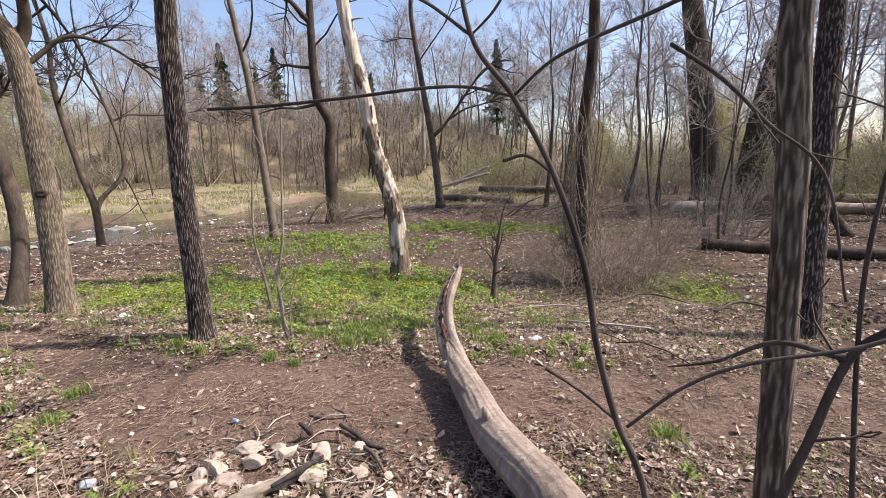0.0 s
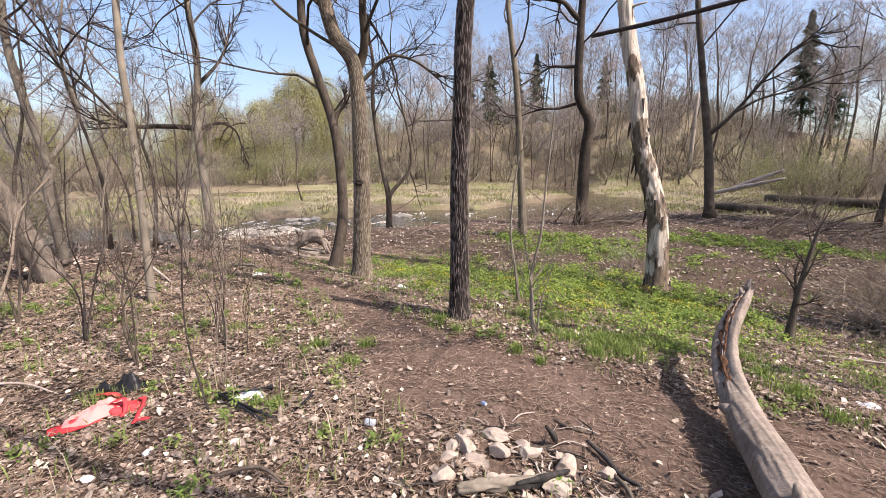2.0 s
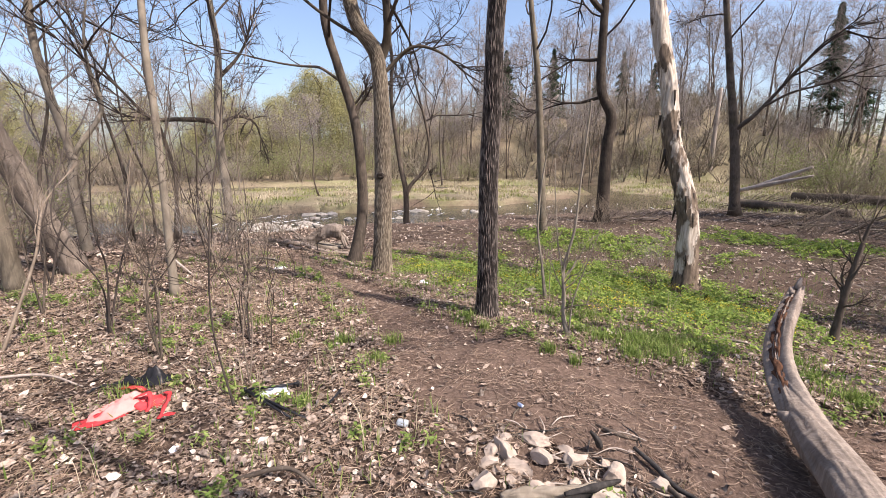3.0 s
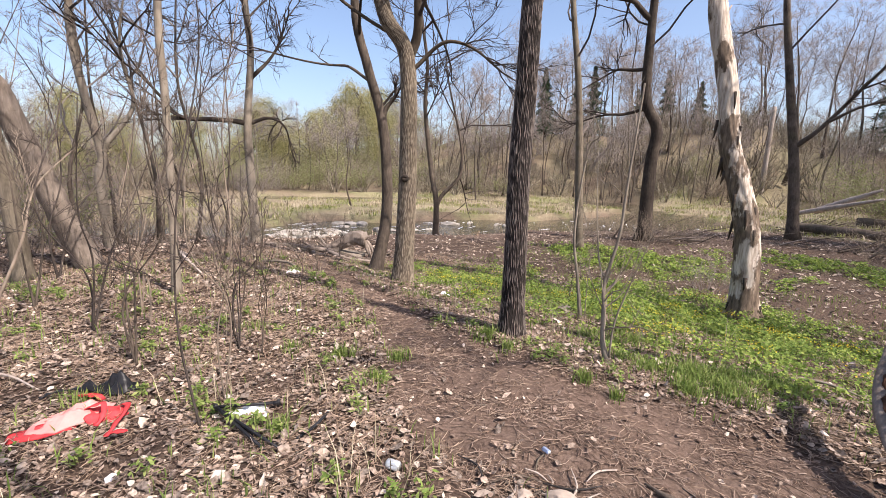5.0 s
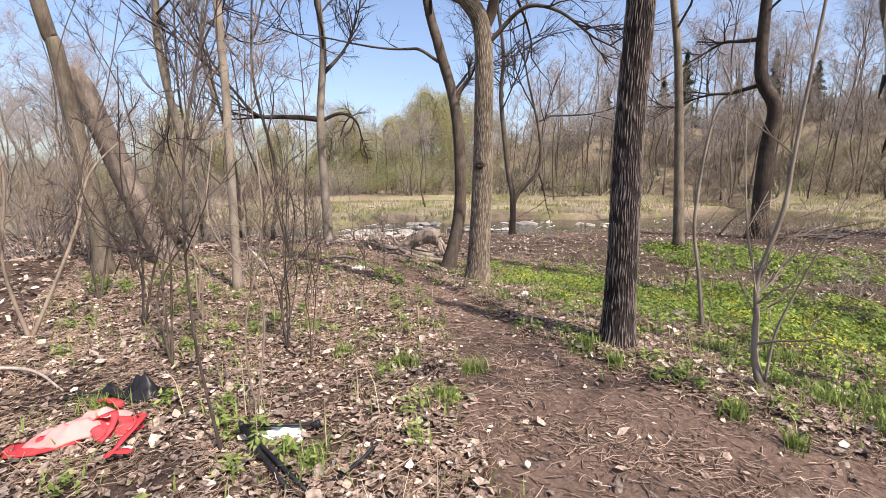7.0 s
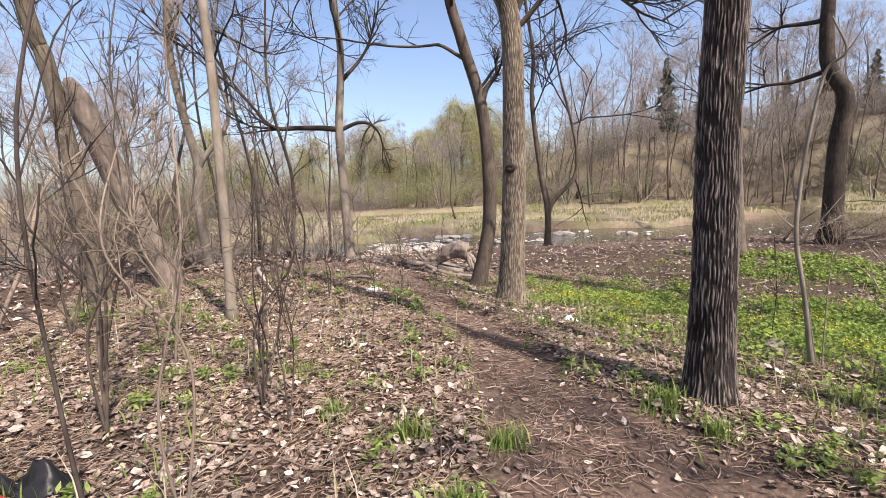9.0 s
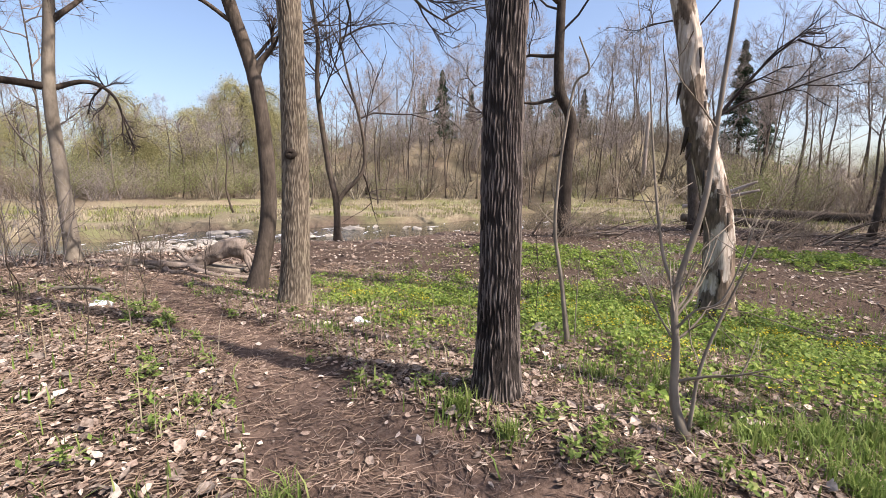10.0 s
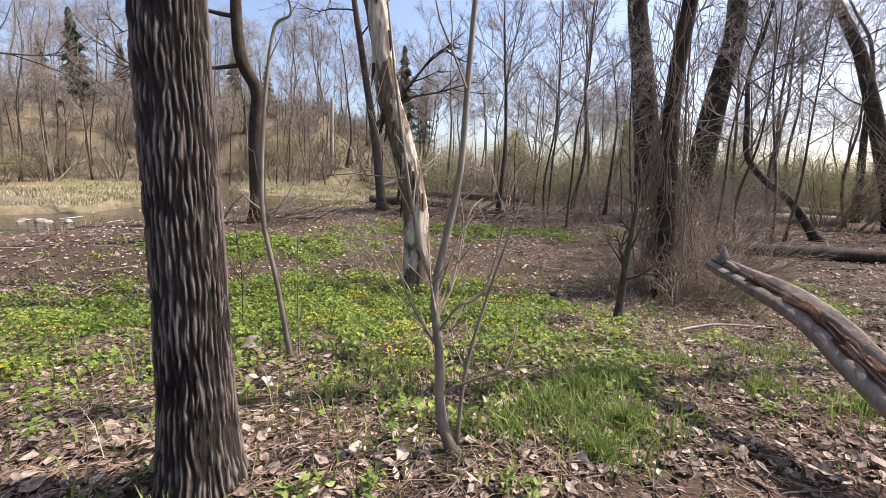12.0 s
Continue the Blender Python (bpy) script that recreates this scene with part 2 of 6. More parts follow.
def mix(nt, fac, a, b, mode="MIX"):
    m = nt.nodes.new("ShaderNodeMix")
    m.data_type, m.blend_type = "RGBA", mode
    for s, i in ((fac, 0), (a, 6), (b, 7)):
        if isinstance(s, (int, float)):
            m.inputs[i].default_value = s
        elif isinstance(s, tuple):
            m.inputs[i].default_value = (*s, 1)
        else:
            nt.links.new(s, m.inputs[i])
    return m.outputs[2]


def bump(nt, b, source, strength, distance):
    n = node(nt, "ShaderNodeBump", Strength=strength, Distance=distance)
    nt.links.new(source, n.inputs["Height"])
    nt.links.new(n.outputs[0], b.inputs["Normal"])


def bark(name, dark, mid, light, across=22.0, stretch=0.16, depth=0.012, moss=0.0, ridged=False):
    m, nt, b = material(name)
    v = coords(nt, (1, 1, stretch))
    n1 = noise_of(nt, v, across, 6, 0.65, 0.6)
    n2 = noise_of(nt, coords(nt), 3.0, 3)
    c = ramp(nt, n1, [(0.32, dark), (0.5, mid), (0.68, light)])
    c = mix(nt, 0.55, c, ramp(nt, n2, [(0.3, tuple(0.6 * a for a in mid)), (0.7, light)]), "MIX")
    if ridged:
        # Ridge tops paler by relief; the grooves' shade is painted into the colour.
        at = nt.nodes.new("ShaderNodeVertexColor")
        at.layer_name = "groove_shade"
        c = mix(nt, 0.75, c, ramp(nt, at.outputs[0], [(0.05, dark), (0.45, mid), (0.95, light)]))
    if moss:
        n3 = noise_of(nt, coords(nt), 1.7, 4)
        f = node(nt, "ShaderNodeMapRange", **{"From Min": 0.55, "From Max": 0.75, "To Max": moss})
        nt.links.new(n3, f.inputs[0])
        c = mix(nt, f.outputs[0], c, (0.13, 0.14, 0.04))
    nt.links.new(c, b.inputs["Base Color"])
    b.inputs["Roughness"].default_value = 0.88
    bump(nt, b, n1, 0.9, depth)
    return m


M_BARK_DARK = bark("dark_ridged_bark", (0.008, 0.0062, 0.005), (0.035, 0.027, 0.022), (0.11, 0.087, 0.069), 26, 0.14, 0.014)
# In these three the dark stop also stands for shade in the furrows.
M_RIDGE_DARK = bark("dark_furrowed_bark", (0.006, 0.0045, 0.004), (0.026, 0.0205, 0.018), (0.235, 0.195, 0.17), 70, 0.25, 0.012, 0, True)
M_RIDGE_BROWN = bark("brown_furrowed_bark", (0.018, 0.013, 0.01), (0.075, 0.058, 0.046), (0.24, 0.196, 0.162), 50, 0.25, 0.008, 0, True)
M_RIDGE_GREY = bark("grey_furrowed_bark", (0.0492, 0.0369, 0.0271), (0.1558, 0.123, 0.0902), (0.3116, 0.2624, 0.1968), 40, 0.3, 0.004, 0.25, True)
M_BARK_GREY = bark("grey_brown_bark", (0.028, 0.0224, 0.0168), (0.125, 0.101, 0.075), (0.2376, 0.2016, 0.1512), 26, 0.16, 0.012, 0.3)
M_BARK_BROWN = bark("brown_bark", (0.022, 0.017, 0.0135), (0.072, 0.056, 0.044), (0.165, 0.132, 0.105), 30, 0.2, 0.008, 0.15)
M_BARK_PALE = bark("pale_smooth_bark", (0.104, 0.084, 0.064), (0.216, 0.18, 0.14), (0.32, 0.276, 0.22), 14, 0.35, 0.004, 0.2)
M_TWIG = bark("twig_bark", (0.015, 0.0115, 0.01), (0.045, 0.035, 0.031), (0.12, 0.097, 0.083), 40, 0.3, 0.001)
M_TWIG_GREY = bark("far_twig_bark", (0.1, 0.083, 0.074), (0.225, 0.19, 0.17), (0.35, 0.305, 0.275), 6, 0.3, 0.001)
M_BRUSH = bark("brush_stems", (0.09, 0.068, 0.052), (0.2, 0.155, 0.12), (0.32, 0.26, 0.2), 8, 0.3, 0.001)
M_DEADWOOD = bark("weathered_bare_wood", (0.14, 0.108, 0.088), (0.34, 0.28, 0.235), (0.52, 0.45, 0.39), 34, 0.07, 0.006)
M_LOG = bark("weathered_log_wood", (0.07, 0.053, 0.043), (0.2, 0.158, 0.13), (0.36, 0.3, 0.25), 30, 0.06, 0.012)
M_ROTTEN = bark("rotten_brown_wood", (0.012, 0.007, 0.005), (0.06, 0.029, 0.018), (0.19, 0.095, 0.055), 24, 0.12, 0.012)
M_CHAR = bark("charred_wood", (0.006, 0.006, 0.006), (0.022, 0.02, 0.019), (0.09, 0.08, 0.075), 30, 0.3, 0.008)


def island_leaf(name, stops, rough=0.7, through=0.0):
    """A leaf whose tone varies from one to the next."""
    m, nt, b = material(name)
    g = nt.nodes.new("ShaderNodeNewGeometry")
    c = ramp(nt, g.outputs["Random Per Island"], stops)
    n = noise_of(nt, coords(nt), 45, 3)
    c = mix(nt, 0.35, c, ramp(nt, n, [(0.3, tuple(0.45 * a for a in stops[0][1])), (0.7, stops[-1][1])]))
    nt.links.new(c, b.inputs["Base Color"])
    b.inputs["Roughness"].default_value = rough
    if through:
        t = nt.nodes.new("ShaderNodeBsdfTranslucent")
        nt.links.new(c, t.inputs[0])
        ms = nt.nodes.new("ShaderNodeMixShader")
        ms.inputs[0].default_value = through
        nt.links.new(b.outputs[0], ms.inputs[1])
        nt.links.new(t.outputs[0], ms.inputs[2])
        nt.links.new(ms.outputs[0], nt.nodes["Material Output"].inputs[0])
    return m


M_LITTER = island_leaf("dry_leaves", [(0.0, (0.016, 0.009, 0.007)), (0.4, (0.085, 0.046, 0.034)), (0.72, (0.2, 0.128, 0.095)), (0.86, (0.36, 0.26, 0.2)), (1.0, (0.72, 0.6, 0.49))])
M_LEAF_PALE = island_leaf("bleached_leaves", [(0.0, (0.05, 0.034, 0.026)), (0.5, (0.19, 0.135, 0.1)), (0.8, (0.36, 0.28, 0.22)), (1.0, (0.7, 0.6, 0.51))])
M_STRAW_PALE = island_leaf("pale_straw", [(0.0, (0.12, 0.077, 0.05)), (0.5, (0.27, 0.185, 0.13)), (1.0, (0.48, 0.37, 0.28))])
M_STRAW_BITS = island_leaf("dry_stalks", [(0.0, (0.06, 0.037, 0.028)), (0.5, (0.19, 0.128, 0.098)), (1.0, (0.42, 0.32, 0.25))])
M_GRASS = island_leaf("green_grass", [(0.0, (0.075, 0.135, 0.028)), (0.6, (0.18, 0.285, 0.055)), (1.0, (0.38, 0.41, 0.15))], 0.55, 0.35)
M_COVER = island_leaf("green_groundcover_leaves", [(0.0, (0.075, 0.14, 0.032)), (0.5, (0.175, 0.285, 0.055)), (1.0, (0.4, 0.46, 0.11))], 0.5, 0.35)
M_FLOWER = island_leaf("yellow_petals", [(0.0, (0.55, 0.42, 0.02)), (1.0, (0.75, 0.62, 0.05))], 0.5, 0.2)
M_DRYGRASS = island_leaf("straw_grass", [(0.0, (0.27, 0.215, 0.14)), (0.5, (0.42, 0.35, 0.24)), (1.0, (0.58, 0.51, 0.38))], 0.7, 0.2)
M_BARGRASS = island_leaf("new_bank_grass", [(0.0, (0.16, 0.2, 0.05)), (0.6, (0.26, 0.28, 0.09)), (1.0, (0.42, 0.38, 0.18))], 0.6, 0.3)
M_WILLOW = island_leaf("willow_catkin_leaves", [(0.0, (0.19, 0.175, 0.085)), (0.6, (0.4, 0.375, 0.17)), (1.0, (0.56, 0.53, 0.27))], 0.6, 0.35)
M_SCRUB = island_leaf("scrub_stems", [(0.0, (0.05, 0.04, 0.033)), (0.45, (0.21, 0.17, 0.135)), (0.8, (0.43, 0.365, 0.285)), (1.0, (0.38, 0.35, 0.24))], 0.8)
M_BUDS = island_leaf("opening_buds", [(0.0, (0.17, 0.19, 0.07)), (1.0, (0.36, 0.38, 0.17))], 0.6, 0.35)
M_NEEDLE = island_leaf("conifer_needles", [(0.0, (0.018, 0.035, 0.016)), (1.0, (0.05, 0.085, 0.035))], 0.7)


def ground_material():
    m, nt, b = material("forest_soil")
    at = nt.nodes.new("ShaderNodeVertexColor")
    at.layer_name = "cover"
    sep = nt.nodes.new("ShaderNodeSeparateColor")
    nt.links.new(at.outputs[0], sep.inputs[0])
    v = coords(nt)
    fine, mid_n, big = noise_of(nt, v, 38, 6, 0.7), noise_of(nt, v, 6, 5, 0.65, 0.4), noise_of(nt, v, 0.8, 4)
    litter = ramp(nt, fine, [(0.32, (0.009, 0.006, 0.0045)), (0.5, (0.05, 0.033, 0.025)), (0.68, (0.22, 0.16, 0.12))])
    soil = ramp(nt, fine, [(0.3, (0.034, 0.022, 0.017)), (0.5, (0.15, 0.104, 0.08)), (0.72, (0.3, 0.225, 0.175))])
    soil = mix(nt, 0.5, soil, ramp(nt, mid_n, [(0.3, (0.055, 0.036, 0.028)), (0.7, (0.16, 0.11, 0.085))]))
    straw = ramp(nt, fine, [(0.3, (0.16, 0.13, 0.08)), (0.5, (0.31, 0.26, 0.16)), (0.7, (0.44, 0.38, 0.26))])
    straw = mix(nt, 0.55, straw, ramp(nt, mid_n, [(0.35, (0.18, 0.15, 0.095)), (0.65, (0.5, 0.43, 0.29))]))
    green = ramp(nt, fine, [(0.3, (0.06, 0.09, 0.02)), (0.55, (0.13, 0.19, 0.04)), (0.7, (0.24, 0.24, 0.09))])
    litter = mix(nt, 0.4, litter, ramp(nt, big, [(0.3, (0.04, 0.027, 0.02)), (0.7, (0.14, 0.098, 0.073))]))
    c = mix(nt, sep.outputs[0], litter, soil)
    c = mix(nt, sep.outputs[2], c, straw)
    f = nt.nodes.new("ShaderNodeMath")
    f.operation = "MULTIPLY"
    nt.links.new(sep.outputs[1], f.inputs[0])
    nt.links.new(ramp(nt, mid_n, [(0.35, (0.25, 0.25, 0.25)), (0.6, (1, 1, 1))]), f.inputs[1])
    c = mix(nt, f.outputs[0], c, green)
    nt.links.new(c, b.inputs["Base Color"])
    b.inputs["Roughness"].default_value = 0.95
    bump(nt, b, fine, 1.0, 0.02)
    return m


def plain(name, colour, rough=0.6, metal=0.0, vary=0.25, scale=12.0, depth=0.002):
    m, nt, b = material(name)
    n = noise_of(nt, coords(nt), scale, 5, 0.6)
    c = ramp(nt, n, [(0.3, tuple(a * (1 - vary) for a in colour)), (0.7, tuple(min(1, a * (1 + vary)) for a in colour))])
    nt.links.new(c, b.inputs["Base Color"])
    b.inputs["Roughness"].default_value, b.inputs["Metallic"].default_value = rough, metal
    bump(nt, b, n, 0.6, depth)
    return m


def water_material():
    m, nt, b = material("river_water")
    v = coords(nt, (1, 1, 1))
    n = noise_of(nt, v, 3.2, 5, 0.65, 0.5)
    n2 = noise_of(nt, v, 0.35, 3)
    c = ramp(nt, n2, [(0.35, (0.05, 0.042, 0.025)), (0.65, (0.1, 0.085, 0.055))])
    nt.links.new(c, b.inputs["Base Color"])
    b.inputs["Roughness"].default_value, b.inputs["IOR"].default_value = 0.07, 1.33
    b.inputs["Specular IOR Level"].default_value = 0.5
    bump(nt, b, n, 0.5, 0.05)
    return m


M_GROUND = ground_material()
M_WATER = water_material()
M_STONE = plain("pale_stone", (0.38, 0.31, 0.255), 0.85, 0, 0.3, 9, 0.01)
M_STONE_RIVER = plain("river_stone", (0.33, 0.3, 0.26), 0.8, 0, 0.3, 4, 0.02)
M_RED = plain("red_fabric", (0.5, 0.05, 0.055), 0.8, 0, 0.3, 14, 0.006)
M_PINK = plain("faded_pink_fabric", (0.58, 0.25, 0.23), 0.85, 0, 0.2, 9, 0.006)
M_BLACK = plain("black_plastic", (0.018, 0.018, 0.02), 0.35, 0, 0.3, 12, 0.006)
M_TUBE = plain("black_painted_steel", (0.025, 0.025, 0.028), 0.4, 0.3, 0.3, 20, 0.001)
M_WHITE = plain("white_plastic_film", (0.75, 0.76, 0.8), 0.45, 0, 0.15, 12, 0.006)
M_CAN = plain("crushed_aluminium", (0.72, 0.74, 0.74), 0.3, 0.6, 0.2, 20, 0.003)
M_CAN_BLUE = plain("blue_printed_metal", (0.3, 0.36, 0.5), 0.35, 0.3, 0.3, 20, 0.003)
M_CAN_GREEN = plain("green_printed_metal", (0.2, 0.36, 0.26), 0.35, 0.3, 0.3, 20, 0.003)
M_ASH = plain("wood_ash", (0.3, 0.28, 0.27), 0.95, 0, 0.4, 30, 0.006)


# ---- ground and river ----
def far_meadow(x, y):
    """The grassy flat beyond the river's bend."""
    r, a = np.hypot(x, y - 2.0), azimuth(x, y)
    out = ss(20.5, 23, r + 0.8 * waves(x, y, 4, 24)) * (1 - ss(42, 47, r)) * ss(-8, 2, a) * (1 - ss(62, 70, a))
    wet = ss(-0.6, 0.2, near_bank(y) - x) * (1 - ss(-0.2, 0.6, far_bank(y) - x))
    return out * (1 - wet)


def build_ground():
    def lines(lo, hi, step, far):
        mid = np.arange(lo, hi, step)
        out = [1.0 * step]
        while sum(out) < far:
            out.append(out[-1] * 1.085)
        c = np.cumsum(out)
        return np.concatenate([lo - c[::-1], mid, mid[-1] + c])
    xs, ys = lines(-9.0, 3.2, 0.065, 420), lines(1.0, 9.5, 0.065, 420)
    X, Y = np.meshgrid(xs, ys)
    V = np.stack([X, Y, height(X, Y)], -1)
    nx, ny = len(xs), len(ys)
    i, j = np.meshgrid(np.arange(ny - 1), np.arange(nx - 1), indexing="ij")
    q = np.stack([i * nx + j, i * nx + j + 1, (i + 1) * nx + j + 1, (i + 1) * nx + j], -1).reshape(-1, 4)
    mb = Mesh()
    mb.add(V, q)
    me = mb.data("ground")
    x, y = X.ravel(), Y.ravel()
    bar = ss(-0.2, 0.6, far_bank(y) - x) * (1 - ss(38, 44, np.hypot(x, y - 2))) * (1 - ss(30, 34, y))
    bar = np.maximum(bar, far_meadow(x, y))
    straw = bar * (0.65 + 0.35 * waves(x, y, 5, 21))
    green = np.maximum(0.5 * green_mask(x, y), bar * ss(-0.1, 0.7, waves(x, y, 4.5, 22)) * 0.75)
    slope = 0.62 * ss(40, 46, np.hypot(x, y - 2)) * ss(-0.9, 0.3, waves(x, y, 3.5, 25))
    straw = np.maximum(straw, slope)
    green = np.maximum(green, 0.4 * slope * ss(-0.2, 0.6, waves(x, y, 5.5, 26)))
    mud = np.maximum(path_mask(x, y), ss(-2.2, -0.6, near_bank(y) - x) * 0.8 * (1 - bar))
    col = np.stack([mud, np.clip(green, 0, 1), np.clip(straw, 0, 1), np.ones_like(x)], -1)
    at = me.color_attributes.new("cover", "FLOAT_COLOR", "POINT")
    at.data.foreach_set("color", col.astype(np.float32).ravel())
    return whole("ground", me, M_GROUND, "leaf-strewn brown woodland soil with a bare trodden path", "ground", "structure")


build_ground()
mb = Mesh()
wx, wy = np.meshgrid(np.linspace(-75, -5, 90), np.linspace(-40, 75, 120))
wz = WATER + 0.012 * waves(wx, wy, 2.0, 31)
i, j = np.meshgrid(np.arange(119), np.arange(89), indexing="ij")
mb.add(np.stack([wx, wy, wz], -1), np.stack([i * 90 + j, i * 90 + j + 1, (i + 1) * 90 + j + 1, (i + 1) * 90 + j], -1).reshape(-1, 4))
whole("water", mb, M_WATER, "shallow brown river with small ripples", "water", "structure")


# ---- trees ----
def trunk_line(pts, top, n, rng, wob=0.10):
    """The measured lower bend of a trunk, carried on upwards to its top."""
    p = [np.array(a, float) for a in pts]
    d = p[-1] - p[-2]
    d = d / np.linalg.norm(d)
    d = d * 0.45 + np.array([0, 0, 0.55])
    while p[-1][2] - p[0][2] < top:
        d = d + rng.normal(0, wob, 3) * np.array([1, 1, 0.2])
        d[2] = max(d[2], 0.6)
        d /= np.linalg.norm(d)
        p.append(p[-1] + d * 1.3)
    return spline(p, n)


def radius_line(line, r0, r1, flare=0.5, shrink=0.8):
    s = np.concatenate([[0], np.cumsum(np.linalg.norm(np.diff(line, axis=0), axis=1))])
    u = s / s[-1]
    return (r0 + (r1 - r0) * u ** shrink) * (1 + flare * np.exp(-s / 0.16)) + 0.0


def tree(name, pts, r0, top, bark_m, label, seed, limbs=(), crown=12, crown_from=0.38, sides=20, rows=60, relief=None, r1=0.025, flare=0.45, fork=None, limb_len=0.34, limb_m=None, level=3, group="", twig=None, kids=(7, 5, 0), category="tree"):
    """pts: places on the trunk from the foot up. limbs: (places, radius) of limbs that can be told apart."""
    rng = np.random.RandomState(seed)
    x, y = pts[0][:2]
    base = np.array([x, y, ground_z(x, y) - 0.05])
    loc = [np.array(p) - np.array(pts[0]) for p in pts]
    ob = thing(name, tuple(base), label, category, group)
    line = trunk_line(loc, top, rows, rng)
    if relief is not None:           # finer rings over the lower part, where the bark can be seen
        full = trunk_line(loc, top, 900, np.random.RandomState(seed))
        low = full[full[:, 2] < 4.6]
        line = np.vstack([low[::max(1, len(low) // rows)], full[full[:, 2] >= 4.6][::12]])
    rad = radius_line(line, r0, r1, flare)
    mb = Mesh()
    tube(mb, line, rad, sides, relief)
    part("trunk", mb, bark_m, ob)
    tw = Mesh()
    lean = Mesh()
    n = len(line)
    for k, (lp, lr) in enumerate(limbs):
        q = spline([np.array(p) - np.array(pts[0]) for p in lp], 5 + 5 * len(lp))
        span = float(np.linalg.norm(q[-1] - q[0]))
        f = np.linspace(0, 1, len(q))[:, None]
        ph = rng.uniform(0, 6.28, 3)
        q = q + 0.035 * span * np.sin(f * rng.uniform(6, 11, 3) + ph) * np.minimum(1, f * 3) * np.array([1, 1, 0.8])
        lm = Mesh()
        tube(lm, q, np.linspace(lr, max(0.005, lr * 0.1), len(q)), 10)
        lob = part("limb", lm, limb_m or bark_m, ob)
        lt = Mesh()
        ln = float(np.linalg.norm(q[-1] - q[0]))
        for c in range(7):
            a = rng.randint(len(q) // 3, len(q) - 1)
            w = q[a + 1] - q[a]
            grow(rng, lt, q[a], w / np.linalg.norm(w) + rng.normal(0, 0.6, 3), ln * rng.uniform(0.25, 0.5), lr * 0.4, 2, 0.04, kids=kids)
        fine_twigs(rng, lt, 5, 0.03 * top, 0.0036)
        part("twig", lt, M_TWIG, lob)["kind"] = "stuff"
    for c in range(crown):
        u = crown_from + (0.98 - crown_from) * (c + rng.uniform(0, 0.8)) / crown
        a = min(int(np.searchsorted(line[:, 2], u * line[-1, 2])), n - 2)
        ang = c * 2.4 + rng.uniform(-0.5, 0.5)
        w = np.array([math.cos(ang), math.sin(ang), rng.uniform(0.45, 1.0)])
        grow(rng, tw, line[a], w, top * limb_len * (1.15 - 0.6 * u), min(rad[a] * 0.38, 0.036), level, 0.05, kids=kids)
    if seed == 2:                    # the old branch scar on the forked tree
        kn = Mesh()
        kp = np.array([0.03, 0.03, 1.72])
        kd = np.array([0.72, -0.69, 0.05])
        tube(kn, [kp + kd * 0.08, kp + kd * 0.14, kp + kd * 0.165, kp + kd * 0.15], [0.075, 0.055, 0.04, 0.012], 14)
        part("knot", kn, M_BARK_DARK, ob)
    if tw.n:
        fine_twigs(rng, tw, 7, 0.034 * top, 0.0036)
        part("crown", tw, twig or M_TWIG, ob)["kind"] = "stuff"
    return ob


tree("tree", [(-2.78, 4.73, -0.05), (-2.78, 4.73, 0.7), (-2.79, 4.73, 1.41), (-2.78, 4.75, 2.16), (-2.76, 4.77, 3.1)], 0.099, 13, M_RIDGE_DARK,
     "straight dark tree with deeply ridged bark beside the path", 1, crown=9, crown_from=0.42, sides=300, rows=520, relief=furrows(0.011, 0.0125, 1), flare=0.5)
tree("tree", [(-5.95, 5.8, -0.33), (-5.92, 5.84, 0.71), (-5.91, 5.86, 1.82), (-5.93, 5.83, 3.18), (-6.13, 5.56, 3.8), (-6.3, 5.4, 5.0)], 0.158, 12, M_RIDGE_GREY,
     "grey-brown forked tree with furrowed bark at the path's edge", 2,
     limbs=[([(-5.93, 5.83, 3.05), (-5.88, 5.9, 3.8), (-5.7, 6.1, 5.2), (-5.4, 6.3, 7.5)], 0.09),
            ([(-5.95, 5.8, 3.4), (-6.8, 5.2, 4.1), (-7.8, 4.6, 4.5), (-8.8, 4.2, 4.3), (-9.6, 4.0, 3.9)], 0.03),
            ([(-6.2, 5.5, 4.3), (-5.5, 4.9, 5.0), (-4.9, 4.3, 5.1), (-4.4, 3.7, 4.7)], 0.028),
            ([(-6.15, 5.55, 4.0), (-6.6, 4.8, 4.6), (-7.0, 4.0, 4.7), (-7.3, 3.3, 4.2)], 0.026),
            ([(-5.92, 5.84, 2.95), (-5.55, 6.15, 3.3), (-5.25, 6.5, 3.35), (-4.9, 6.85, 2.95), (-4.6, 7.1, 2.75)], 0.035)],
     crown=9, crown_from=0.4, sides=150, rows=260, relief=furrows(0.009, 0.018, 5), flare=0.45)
tree("tree", [(-7.3, 6.15, -0.42), (-7.19, 6.32, 0.58), (-7.18, 6.32, 1.6), (-7.24, 6.24, 2.47), (-7.37, 6.04, 3.3), (-7.49, 5.87, 4.18)], 0.118, 10, M_BARK_BROWN,
     "slim bent tree with brown bark and a broken side stub", 3,
     limbs=[([(-7.24, 6.24, 2.4), (-7.08, 6.36, 2.75), (-7.0, 6.42, 2.95)], 0.06),
            ([(-7.3, 6.15, 3.0), (-7.7, 5.6, 3.35), (-8.3, 4.8, 3.4), (-9.0, 4.0, 3.7)], 0.03),
            ([(-7.26, 6.2, 2.6), (-7.0, 6.6, 3.0), (-6.7, 7.0, 3.2)], 0.025)], sides=28, rows=110, flare=0.5, relief=bark_relief(0.004, 0.03, 0.12, 7))
